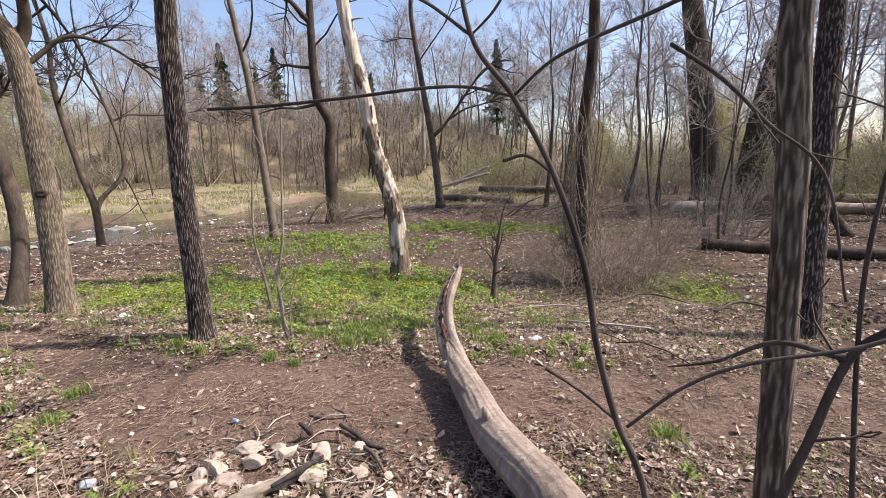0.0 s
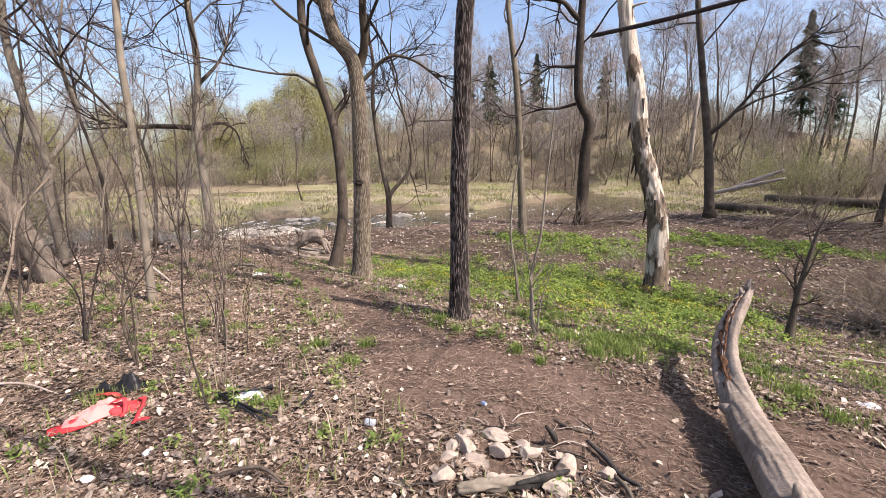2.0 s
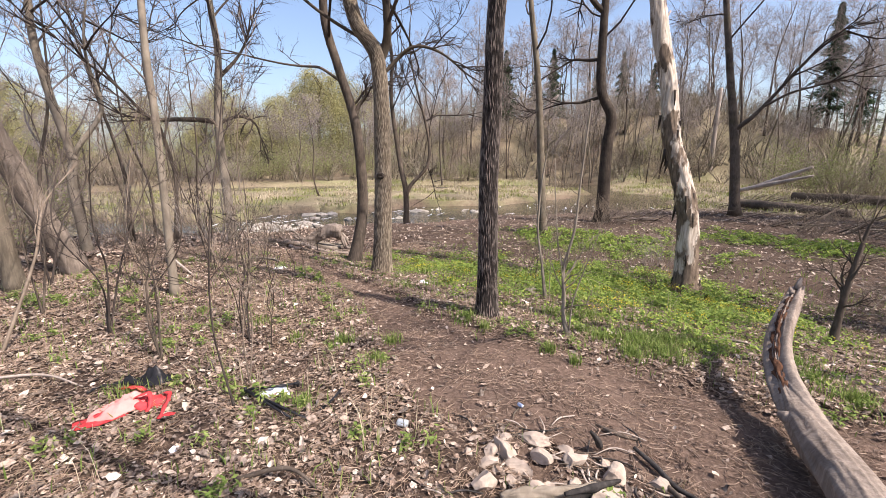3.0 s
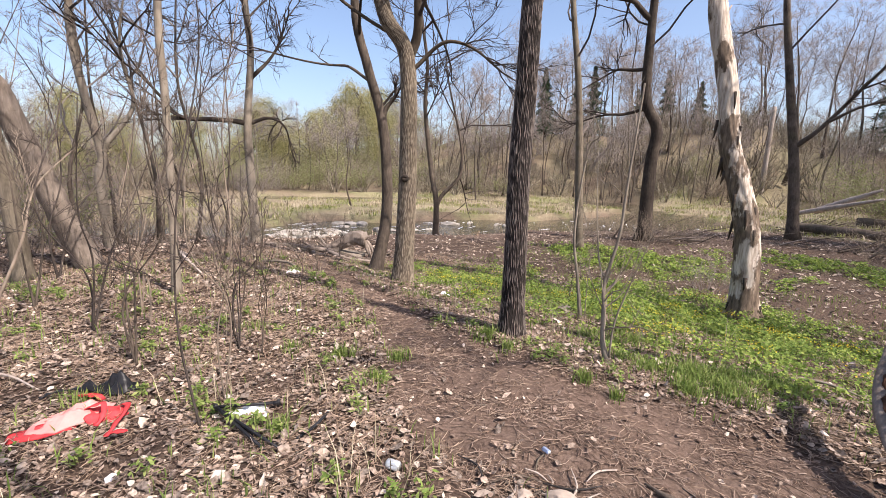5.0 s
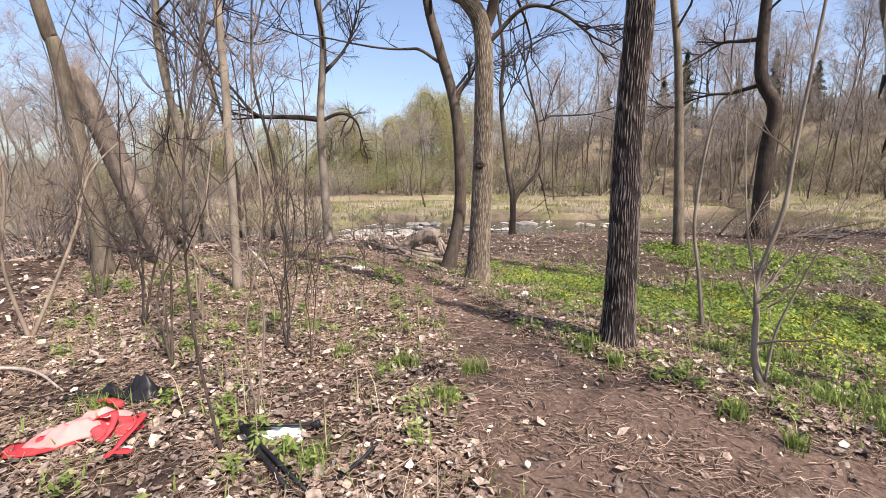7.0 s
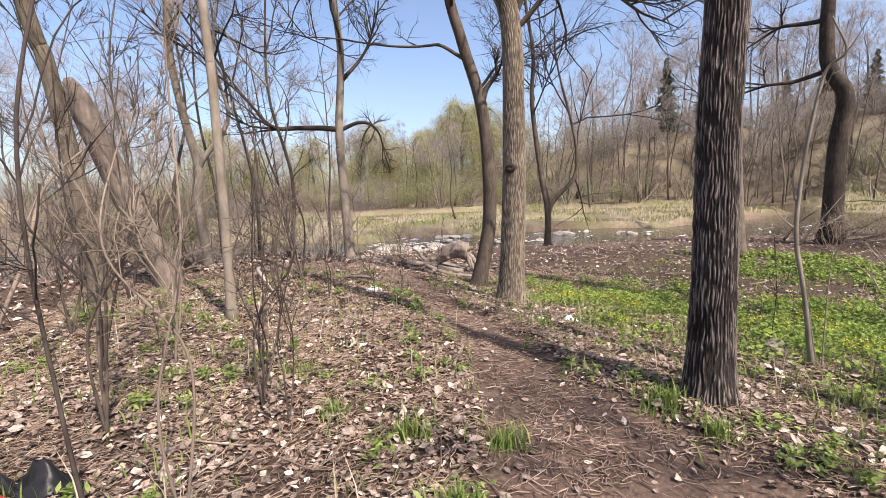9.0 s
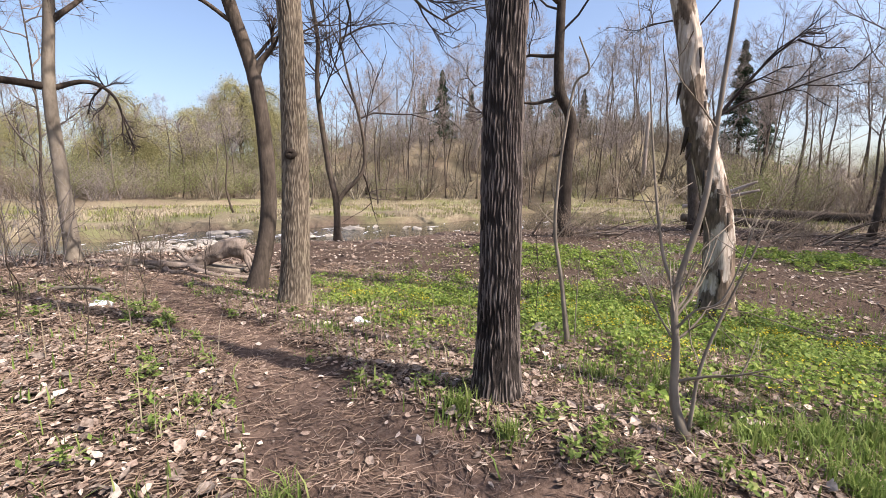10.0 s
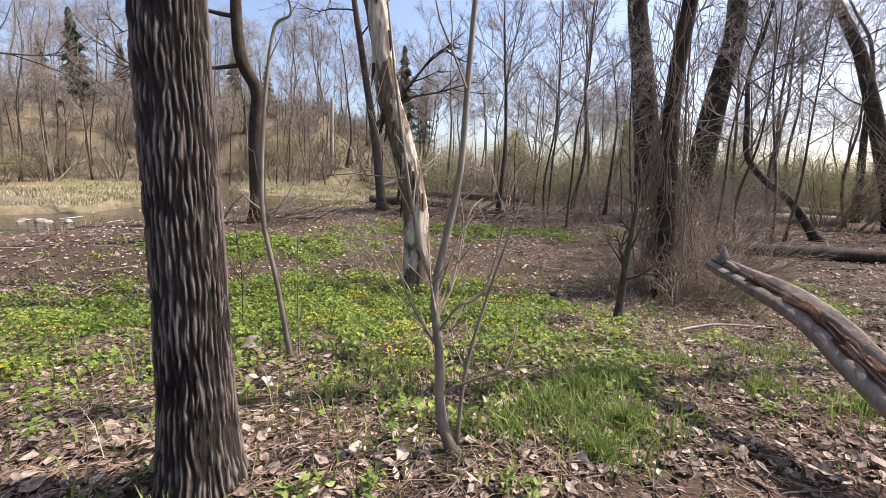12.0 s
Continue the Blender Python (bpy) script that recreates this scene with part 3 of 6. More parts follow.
tree("tree", [(-5.9, 2.62, 0), (-5.89, 2.64, 1.26), (-5.89, 2.65, 2.21), (-5.89, 2.64, 2.9)], 0.046, 7, M_BARK_PALE, "thin pale grey young tree among the leaf litter", 4, sides=14, limb_len=0.25)
tree("tree", [(-10.4, 5.0, -0.2), (-10.42, 4.96, 1.27), (-10.43, 4.94, 2.5), (-10.38, 5.05, 3.9), (-10.4, 5.0, 4.8)], 0.11, 10, M_BARK_PALE,
     "grey tree with a dark drooping limb near the river", 5,
     limbs=[([(-10.43, 4.94, 2.5), (-10.6, 4.3, 2.6), (-10.6, 3.6, 2.55), (-10.5, 2.9, 3.3), (-10.5, 2.2, 4.3)], 0.06),
            ([(-10.43, 4.95, 2.5), (-10.35, 5.4, 2.62), (-10.3, 5.8, 2.4), (-10.3, 5.9, 1.6)], 0.045),
            ([(-10.4, 5.0, 3.4), (-10.3, 5.5, 4.0), (-10.2, 5.8, 5.0)], 0.05)], sides=18, limb_m=M_BARK_DARK)
tree("tree", [(-10.6, 2.4, 0), (-10.6, 2.33, 1.35), (-10.6, 2.4, 1.85), (-10.6, 2.24, 2.86), (-10.6, 2.14, 3.9)], 0.09, 9, M_BARK_PALE,
     "grey two-stemmed tree in the brush", 6, limbs=[([(-10.6, 2.4, 1.85), (-10.56, 2.77, 2.57), (-10.54, 2.98, 4.1), (-10.5, 3.2, 6.5)], 0.055)], sides=16)
tree("tree", [(-7.82, 1.3, 0), (-7.81, 1.26, 1.12), (-7.8, 1.12, 2.68), (-7.79, 1.06, 2.96)], 0.105, 9, M_BARK_GREY, "grey tree with a broken trunk leaning on it", 7, sides=22)
tree("tree", [(-6.89, 12.6, -0.6), (-7.02, 12.52, 1.68), (-7.18, 12.44, 3.88), (-7.42, 12.29, 5.97)], 0.13, 13, M_BARK_GREY, "slender grey tree above the green groundcover", 8, sides=18)
tree("tree", [(-6.6, 15.95, -0.55), (-6.6, 15.92, 1.84), (-6.53, 15.94, 2.97), (-6.88, 15.79, 3.9), (-6.93, 15.78, 5.88), (-6.92, 15.78, 6.84)], 0.23, 15, M_BARK_DARK,
     "dark crooked tree with a kinked trunk near the river", 9,
     limbs=[([(-6.92, 15.78, 6.2), (-7.8, 15.2, 6.9), (-9.0, 14.6, 7.3)], 0.1), ([(-6.85, 15.8, 3.6), (-7.9, 15.3, 3.4), (-9.2, 14.6, 3.0)], 0.06), ([(-6.9, 15.8, 4.8), (-8, 15.4, 4.7), (-9.3, 14.8, 4.0)], 0.06)], sides=20)
tree("tree", [(-3.55, 20.56, -0.52), (-3.84, 20.52, 2.1), (-4.29, 20.44, 4.88), (-4.69, 20.38, 7.59)], 0.19, 15, M_BARK_BROWN, "brown tree with a long low limb", 10,
     limbs=[([(-3.9, 20.5, 2.6), (-3.0, 20.6, 3.5), (-2.0, 20.8, 5.0), (-0.8, 21, 6.0)], 0.09), ([(-3.1, 20.6, 3.4), (-1.4, 20.9, 4.2), (0.5, 21, 4.4)], 0.05)], sides=18)
tree("tree", [(-11.8, 11.5, -0.64), (-11.7, 11.4, 0.6), (-11.85, 11.3, 1.54), (-12.0, 11.1, 3.6)], 0.11, 9, M_BARK_BROWN, "multi-stemmed tree on the river bank", 11,
     limbs=[([(-11.75, 11.45, 0.3), (-11.4, 11.8, 1.6), (-11.4, 11.8, 4.0), (-11.5, 11.9, 6.5)], 0.08)], sides=14)
tree("tree", [(8.1, 22.35, -0.52), (7.72, 22.48, 2.3), (7.18, 22.67, 5.82), (6.78, 22.82, 8.1)], 0.66, 20, M_BARK_DARK, "massive dark old tree in the thicket", 12, crown=10, sides=26, flare=0.4, r1=0.12)
tree("tree", [(8.6, 20.2, -0.53), (8.72, 20.15, 1.97), (8.95, 20.05, 4.62), (9.15, 19.9, 6.2)], 0.56, 18, M_BARK_DARK, "massive leaning dark tree in the thicket", 13, crown=9, sides=24, flare=0.4, r1=0.1)
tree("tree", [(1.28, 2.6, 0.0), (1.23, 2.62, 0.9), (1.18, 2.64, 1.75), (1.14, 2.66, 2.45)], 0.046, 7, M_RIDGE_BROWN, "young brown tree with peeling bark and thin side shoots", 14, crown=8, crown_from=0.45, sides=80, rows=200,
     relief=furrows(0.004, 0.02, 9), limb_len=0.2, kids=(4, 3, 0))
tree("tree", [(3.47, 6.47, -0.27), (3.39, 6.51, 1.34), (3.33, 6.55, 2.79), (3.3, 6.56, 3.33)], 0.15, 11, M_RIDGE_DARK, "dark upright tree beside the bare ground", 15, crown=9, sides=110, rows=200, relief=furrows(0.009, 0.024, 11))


def dead_tree():
    """A standing dead trunk: bare pale wood with old bark left on its lower and shaded side."""
    rng = np.random.RandomState(16)
    pts = [(-2.1, 9.4, -0.62), (-2.17, 9.39, 0.57), (-2.34, 9.35, 1.3), (-2.55, 9.31, 2.03), (-2.67, 9.29, 2.83), (-2.92, 9.23, 4.02), (-3.1, 9.2, 5.5)]
    loc = [np.array(p) - np.array(pts[0]) for p in pts]
    ob = thing("dead_tree", (-2.1, 9.4, ground_z(-2.1, 9.4) - 0.05), "leaning dead tree with bare pale wood and ragged dark bark", "tree")
    line = trunk_line(loc, 10, 150, rng, 0.06)
    rad = radius_line(line, 0.185, 0.05, 0.6, 0.7)
    m, nt, b = material("half_barked_deadwood")
    v = coords(nt, (1, 1, 0.1))
    grain = noise_of(nt, v, 30, 5, 0.6)
    wood = ramp(nt, grain, [(0.3, (0.24, 0.19, 0.15)), (0.5, (0.46, 0.39, 0.32)), (0.7, (0.64, 0.57, 0.49))])
    old = ramp(nt, noise_of(nt, coords(nt, (1, 1, 0.2)), 26, 5), [(0.3, (0.06, 0.045, 0.034)), (0.6, (0.18, 0.135, 0.1)), (0.75, (0.3, 0.23, 0.17))])
    patch = node(nt, "ShaderNodeMapRange", **{"From Min": 0.52, "From Max": 0.56})
    sep = nt.nodes.new("ShaderNodeSeparateXYZ")
    nt.links.new(coords(nt), sep.inputs[0])
    low = node(nt, "ShaderNodeMapRange", **{"From Min": 0.3, "From Max": 3.5, "To Min": 0.1, "To Max": -0.05})
    nt.links.new(sep.outputs[2], low.inputs[0])
    add = nt.nodes.new("ShaderNodeMath")
    nt.links.new(noise_of(nt, coords(nt, (1.2, 1.2, 0.55)), 2.6, 5, 0.6), add.inputs[0])
    nt.links.new(low.outputs[0], add.inputs[1])
    nt.links.new(add.outputs[0], patch.inputs[0])
    nt.links.new(mix(nt, patch.outputs[0], wood, old), b.inputs["Base Color"])
    b.inputs["Roughness"].default_value = 0.85
    bump(nt, b, mix(nt, 0.5, grain, patch.outputs[0]), 0.8, 0.02)
    mb = Mesh()
    tube(mb, line, rad, 44, bark_relief(0.02, 0.1, 0.4, 21))
    part("trunk", mb, m, ob)
    old_m = Mesh()
    for k in range(26):
        a, s = rng.uniform(0, 6.28), rng.randint(2, 60)
        p = line[s] + rad[s] * 1.02 * np.array([math.cos(a), math.sin(a), 0])
        n = np.array([math.cos(a), math.sin(a), 0])
        q = [p, p + n * 0.015 + np.array([0, 0, -0.1]), p + n * rng.uniform(0.02, 0.05) + np.array([0, 0, -rng.uniform(0.15, 0.3)])]
        tube(old_m, q, [0.03, 0.022, 0.006], 5)
    part("loose_bark", old_m, M_BARK_DARK, ob, "dark strips of hanging bark")["kind"] = "stuff"
    for k in range(5):
        s = rng.randint(70, 140)
        st = Mesh()
        w = rng.normal(0, 1, 3)
        w[2] = 0.3
        tube(st, limb_line(rng, line[s], w, 0.35, 4, 0.1, 0.02), np.linspace(0.03, 0.012, 5), 7)
        part("stub", st, M_DEADWOOD, ob)
    return ob


dead_tree()


# ---- fallen log, fire ring and litter near the start of the walk ----
def fallen_log():
    line = spline([(-0.36, 5.9, 0.55), (-0.36, 5.26, 0.46), (-0.35, 4.97, 0.33), (-0.29, 4.75, 0.21), (-0.17, 4.45, 0.15), (-0.05, 4.13, 0.14), (0.1, 3.8, 0.14), (0.22, 3.52, 0.14), (0.4, 3.24, 0.14), (0.56, 3.0, 0.15), (0.85, 2.45, 0.16)], 170)
    org = np.array([0.0, 4.0, 0.0])
    ob = thing("fallen_log", tuple(org), "bent bare grey log with a split hollow end", "log")
    u = np.linspace(0, 1, 170)
    rad = 0.06 + 0.07 * u ** 0.8
    base = bark_relief(0.008, 0.045, 0.6, 31)

    def relief(th, pts, r):
        out = base(th, pts, r)
        # the split: the upper end is open along its far side
        side = np.cos(th - 2.1)[None, :]
        out = out - (r[:, None] * 0.95) * np.clip(1.6 * (side - 0.3), 0, 0.75) * (1 - ss(0.3, 0.5, u))[:, None]
        jag = np.array([noise.noise((math.cos(a) * 3, math.sin(a) * 3, 5)) for a in th])[None, :]
        return out - r[:, None] * 0.5 * (1 - ss(0.0, 0.06, u))[:, None] * (0.5 + jag)
    mb = Mesh()
    tube(mb, line - org, rad, 84, relief)
    part("trunk", mb, M_LOG, ob)
    rot = Mesh()
    k = line[8:80] - org + np.array([0.0, 0.0, -0.012])
    tube(rot, k, rad[8:80] * 0.42, 28, bark_relief(0.022, 0.02, 0.12, 35))
    part("rotten_core", rot, M_ROTTEN, ob, "dark red-brown rotten heartwood")
    for s, w, ln, r in ((3, (0.1, 0.4, 0.7), 0.13, 0.025), (6, (-0.3, 0.6, 0.5), 0.09, 0.02), (78, (-0.9, 0.1, 0.1), 0.11, 0.045), (120, (-0.3, -0.2, 1.0), 0.12, 0.035)):
        st = Mesh()
        p0 = line[s] - org + np.array(w) * rad[s] * 0.5
        tube(st, [p0, p0 + np.array(w) * ln * 0.6, p0 + np.array(w) * ln], [r, r * 0.8, r * 0.35], 9)
        part("knot", st, M_LOG, ob)


fallen_log()


def stone_mesh(rng, size, flat=0.6, cuts=9):
    """A rough broken stone: a ball cut by planes and roughened."""
    bm = bmesh.new()
    bmesh.ops.create_icosphere(bm, subdivisions=3, radius=1.0)
    planes = [(Vector(rng.normal(0, 1, 3)).normalized(), rng.uniform(0.4, 0.75)) for _ in range(cuts)]
    sx, sy, sz = size * rng.uniform(0.8, 1.3), size * rng.uniform(0.6, 0.95), size * 1.1 * flat * rng.uniform(0.8, 1.15)
    off = rng.uniform(0, 50)
    for v in bm.verts:
        p = v.co.copy()
        for n, d in planes:
            e = p.dot(n) - d
            if e > 0:
                p -= n * e * 0.95
        p *= 1 + 0.13 * noise.noise(p * 2.3 + Vector((off, 0, 0))) + 0.06 * noise.noise(p * 6.5 + Vector((off, 3, 0)))
        v.co = Vector((p.x * sx, p.y * sy, p.z * sz))
    me = bpy.data.meshes.new("stone")
    bm.to_mesh(me)
    bm.free()
    me.polygons.foreach_set("use_smooth", [False] * len(me.polygons))
    return me


rng = np.random.RandomState(41)
for x, y, s in ((-1.3, 3.02, 0.088), (-1.22, 3.24, 0.07), (-1.1, 3.12, 0.085), (-1.16, 2.98, 0.07), (-0.98, 3.24, 0.075), (-0.78, 3.3, 0.085), (-0.72, 3.1, 0.1), (-1.28, 2.86, 0.06), (-1.2, 2.74, 0.08), (-0.62, 2.9, 0.085), (-0.86, 2.72, 0.075), (-1.36, 3.12, 0.04), (-0.6, 3.42, 0.045), (-0.5, 3.2, 0.05), (-1.02, 2.92, 0.05), (-0.9, 3.08, 0.045), (-1.34, 2.96, 0.05), (-1.06, 3.3, 0.045), (-0.82, 2.94, 0.04), (-1.0, 2.66, 0.045), (-0.7, 2.74, 0.05), (-1.4, 2.84, 0.035), (-0.88, 3.38, 0.04), (-1.12, 2.84, 0.04)):
    s *= 1.12
    me = stone_mesh(rng, s)
    ob = tagged(new("stone", me), "pale broken stone of a rough fire ring", "stone", "stones of the fire ring")
    me.materials.append(M_STONE)
    ob.matrix_basis = pose(x, y, ground_z(x, y) + s * 0.32, rng.uniform(-12, 12), rng.uniform(-12, 12), rng.uniform(0, 360))


def stick(name, pts, r, mat, label, category="stick", sides=9, rough=0.3, group=""):
    line = spline(pts, 6 * len(pts))
    org = line[0].copy()
    mb = Mesh()
    rr = np.interp(np.linspace(0, 1, len(line)), np.linspace(0, 1, len(r)), r)
    tube(mb, line - org, rr, sides, lambda th, p, q: q[:, None] * rough * np.array([[noise.noise((math.cos(a) * 1.5, math.sin(a) * 1.5, float(b[2] + b[0] + b[1]) * 9 + org[0] * 5)) for a in th] for b in p]))
    return whole(name, mb, mat, label, category, place=tuple(org), group=group)


def flat_pts(*xy, up=0.02):
    return [(x, y, ground_z(x, y) + up) for x, y in xy]


stick("charred_log", flat_pts((-1.08, 2.7), (-1.0, 2.81), (-0.91, 2.92), (-0.83, 3.05), (-0.74, 3.17), up=0.05), [0.022, 0.03, 0.026, 0.029, 0.014], M_BARK_PALE, "grey split log with a burnt underside across the fire ring", "log", 26, 0.9)
stick("charred_log", flat_pts((-0.86, 2.9), (-0.78, 3.06), (-0.72, 3.2), up=0.09), [0.01, 0.018, 0.008], M_CHAR, "blackened split firewood with burnt underside", "log", 12, 0.6)
stick("charred_stick", [(-0.95, 3.47, 0.0), (-0.95, 3.43, 0.06), (-0.97, 3.39, 0.12)], [0.02, 0.018, 0.01], M_CHAR, "short burnt stump of a stick", "stick", 9)
stick("charred_stick", flat_pts((-0.8, 3.6), (-0.66, 3.54), (-0.53, 3.45), (-0.42, 3.42), up=0.03), [0.01, 0.016, 0.014, 0.008], M_CHAR, "burnt black stick beside the fire ring", "stick", 9)
stick("charred_stick", flat_pts((-0.56, 3.42), (-0.46, 3.34), (-0.36, 3.22), up=0.03), [0.012, 0.012, 0.007], M_BARK_BROWN, "brown forked stick beside the fire ring", "stick", 9)
stick("charred_stick", flat_pts((-0.62, 3.02), (-0.5, 2.86), (-0.4, 2.7), up=0.03), [0.014, 0.018, 0.008], M_BARK_BROWN, "brown stick beside the fire ring", "stick", 9)
stick("bark_piece", flat_pts((-1.08, 3.7), (-0.95, 3.66), (-0.82, 3.72), up=0.008), [0.006, 0.016, 0.005], M_BARK_BROWN, "flat brown piece of fallen bark", "bark", 9)
rng = np.random.RandomState(43)
for k in range(80):
    a, rr = rng.uniform(0, 6.28), rng.uniform(0.05, 0.7)
    x, y, t, ln = -0.92 + rr * math.cos(a), 3.12 + rr * math.sin(a), rng.uniform(0, 6.28), rng.uniform(0.05, 0.15)
    stick("firewood_twig", flat_pts((x, y), (x + ln * math.cos(t), y + ln * math.sin(t)), (x + 2 * ln * math.cos(t + 0.3), y + 2 * ln * math.sin(t + 0.3)), up=0.02), [0.004, 0.006, 0.0025],
          (M_BARK_BROWN, M_DEADWOOD, M_CHAR, M_DEADWOOD)[k % 4], "broken twig in the heap of the fire ring", "twig", 5, group="twigs of the fire ring")


def sheet(outline, n, lift, seed, thick=0.006):
    """A crumpled piece of cloth or film: outline in metres round the origin."""
    rng = np.random.RandomState(seed)
    m = len(outline)
    pts = [(0.0, 0.0)]
    rings = n
    vs = []
    for i in range(rings + 1):
        f = i / rings
        for j in range(m * 4):
            a = outline[(j // 4) % m]
            b = outline[(j // 4 + 1) % m]
            t = (j % 4) / 4
            x, y = (a[0] * (1 - t) + b[0] * t) * f, (a[1] * (1 - t) + b[1] * t) * f
            z = lift * (0.55 + 0.9 * noise.noise((x * 9 + seed, y * 9, 0)) + 0.5 * noise.noise((x * 24, y * 24, seed))) * (1 - 0.75 * f ** 3)
            vs.append((x, y, max(z, 0.004)))
    k = m * 4
    q = []
    for i in range(rings):
        for j in range(k):
            q.append((i * k + j, (i + 1) * k + j, (i + 1) * k + (j + 1) % k, i * k + (j + 1) % k))
    mb = Mesh()
    v = np.array(vs)
    low = v.copy()
    low[:, 2] -= thick
    mb.add(v, q)
    mb.add(low, [c[::-1] for c in q])
    rim = len(v) - k
    mb.add(np.vstack([v[rim:], low[rim:]]), [(j, (j + 1) % k, k + (j + 1) % k, k + j)[::-1] for j in range(k)])
    return mb


def ribbon(pts, wide, thick, n=24):
    line = spline(pts, n)
    mb = Mesh()
    v, q = [], []
    for i, p in enumerate(line):
        d = line[min(i + 1, n - 1)] - line[max(i - 1, 0)]
        s = np.cross(d, (0, 0, 1))
        s = s / (np.linalg.norm(s) + 1e-9) * wide / 2
        for a, b in ((-1, 0), (1, 0), (1, 1), (-1, 1)):
            v.append(p + s * a + np.array([0, 0, thick * b + 0.006 * math.sin(i * 0.9) * (a > 0)]))
    for i in range(n - 1):
        for c in range(4):
            q.append((i * 4 + c, i * 4 + (c + 1) % 4, (i + 1) * 4 + (c + 1) % 4, (i + 1) * 4 + c))
    mb.add(v, q)
    return mb


gx, gy = -3.36, 1.66
vest = thing("fabric_bag", (gx, gy, ground_z(gx, gy) + 0.012), "crumpled red and faded pink fabric bag on the leaves", "bag", turn=43)
part("panel", sheet([(-0.25, -0.08), (-0.2, 0.1), (-0.06, 0.19), (0.1, 0.17), (0.14, 0.02), (0.0, -0.12), (-0.18, -0.16)], 9, 0.08, 3), M_PINK, vest, "sun-bleached pink panel")
part("border", sheet([(-0.3, -0.16), (-0.2, -0.14), (-0.04, -0.1), (0.06, -0.02), (0.06, -0.07), (-0.06, -0.17), (-0.22, -0.23)], 7, 0.03, 5), M_RED, vest)
part("flap", sheet([(0.04, 0.0), (0.06, 0.12), (0.2, 0.16), (0.3, 0.1), (0.26, 0.02), (0.16, -0.04)], 8, 0.07, 7), M_RED, vest)
part("strap", ribbon([(0.2, 0.14, 0.03), (0.3, 0.1, 0.05), (0.36, -0.02, 0.03), (0.4, -0.12, 0.01)], 0.028, 0.005), M_RED, vest)
part("strap", ribbon([(0.4, -0.1, 0.01), (0.44, -0.08, 0.02), (0.49, -0.07, 0.01)], 0.032, 0.005, 10), M_RED, vest)
part("strap", ribbon([(-0.3, 0.22, 0.01), (-0.2, 0.2, 0.03), (-0.1, 0.2, 0.03), (0.0, 0.16, 0.03)], 0.036, 0.005), M_RED, vest)
part("strap", ribbon([(0.05, 0.02, 0.06), (0.14, 0.06, 0.08), (0.22, 0.0, 0.05), (0.24, -0.06, 0.02)], 0.03, 0.005), M_RED, vest)
vest.scale = (0.74, 1.08, 1.0)
bx, by = -3.62, 1.84
bb = thing("black_pouch", (bx, by, ground_z(bx, by) + 0.01), "shiny black plastic pouch lying in the dry stalks", "bag", turn=55)
part("pouch_body", sheet([(-0.17, -0.06), (-0.1, 0.06), (0.12, 0.1), (0.18, 0.02), (0.1, -0.08)], 8, 0.11, 11), M_BLACK, bb)
bb.scale = (0.95, 0.75, 1.0)
part("handle", ribbon([(-0.17, -0.03, 0.03), (-0.3, -0.09, 0.03), (-0.36, -0.14, 0.01)], 0.025, 0.006), M_BLACK, bb)


def chair_frame():
    x, y = -2.98, 2.28
    ob = thing("broken_chair", (x, y, ground_z(x, y)), "collapsed black steel folding chair frame on the leaves", "chair")
    a = np.array([0, 0, 0.08])
    for k, (end, r) in enumerate(((np.array([0.53, 0.11, 0.02]), 0.009), (np.array([0.59, 0.18, 0.02]), 0.009), (np.array([0.16, 0.31, 0.07]), 0.009), (np.array([0.33, 0.1, 0.03]), 0.006))):
        m2 = Mesh()
        tube(m2, [a, a * 0.5 + end * 0.5, end], r, 10)
        leg = part("leg", m2, M_TUBE, ob)
        cap = Mesh()
        d = (end - a) / np.linalg.norm(end - a)
        tube(cap, [end - d * 0.03, end + d * 0.006], r * 1.35, 10)
        part("rubber_foot", cap, M_BLACK, leg)
    for p in ((0, 0, 0.08), (0.16, 0.31, 0.07)):
        m2 = Mesh()
        tube(m2, [np.array(p) + np.array([0, 0, -0.02]), np.array(p) + np.array([0, 0, 0.018])], 0.012, 10)
        part("joint", m2, M_BLACK, ob)
    ob2 = stick("steel_rod", flat_pts((-2.44, 2.54), (-2.48, 2.66), (-2.53, 2.77), up=0.02), [0.009, 0.009, 0.009], M_TUBE, "loose black steel rod from a broken chair", "rod", 10, 0.0)
    wf = thing("plastic_sheet", (-2.9, 2.44, ground_z(-2.9, 2.44) + 0.005), "crumpled white plastic film under the chair frame", "litter", turn=40)
    part("film", sheet([(-0.12, -0.04), (-0.05, 0.04), (0.1, 0.05), (0.13, -0.02), (0.0, -0.06)], 7, 0.06, 13, 0.002), M_WHITE, wf)


chair_frame()


def can(x, y, turn, body, label):
    """A drinks can lying on its side, dented."""
    ob = thing("drinks_can", (x, y, ground_z(x, y) + 0.03), label, "can", turn=turn)
    mb = Mesh()
    prof = [(-0.055, 0.024), (-0.052, 0.03), (-0.03, 0.033), (0.0, 0.031), (0.03, 0.033), (0.05, 0.03), (0.055, 0.024)]
    tube(mb, [(a, 0, 0) for a, _ in prof], [b for _, b in prof], 24, lambda th, p, r: -0.012 * np.clip(np.cos(th * 2 + 0.7), 0, 1)[None, :] * (1 - (p[:, :1] / 0.06) ** 2))
    part("shell", mb, body, ob)
    for e in (-0.0555, 0.0555):
        rim = Mesh()
        tube(rim, [(e, 0, 0), (e * 1.03, 0, 0)], 0.0235, 20)
        part("end", rim, M_CAN, ob)
    return ob


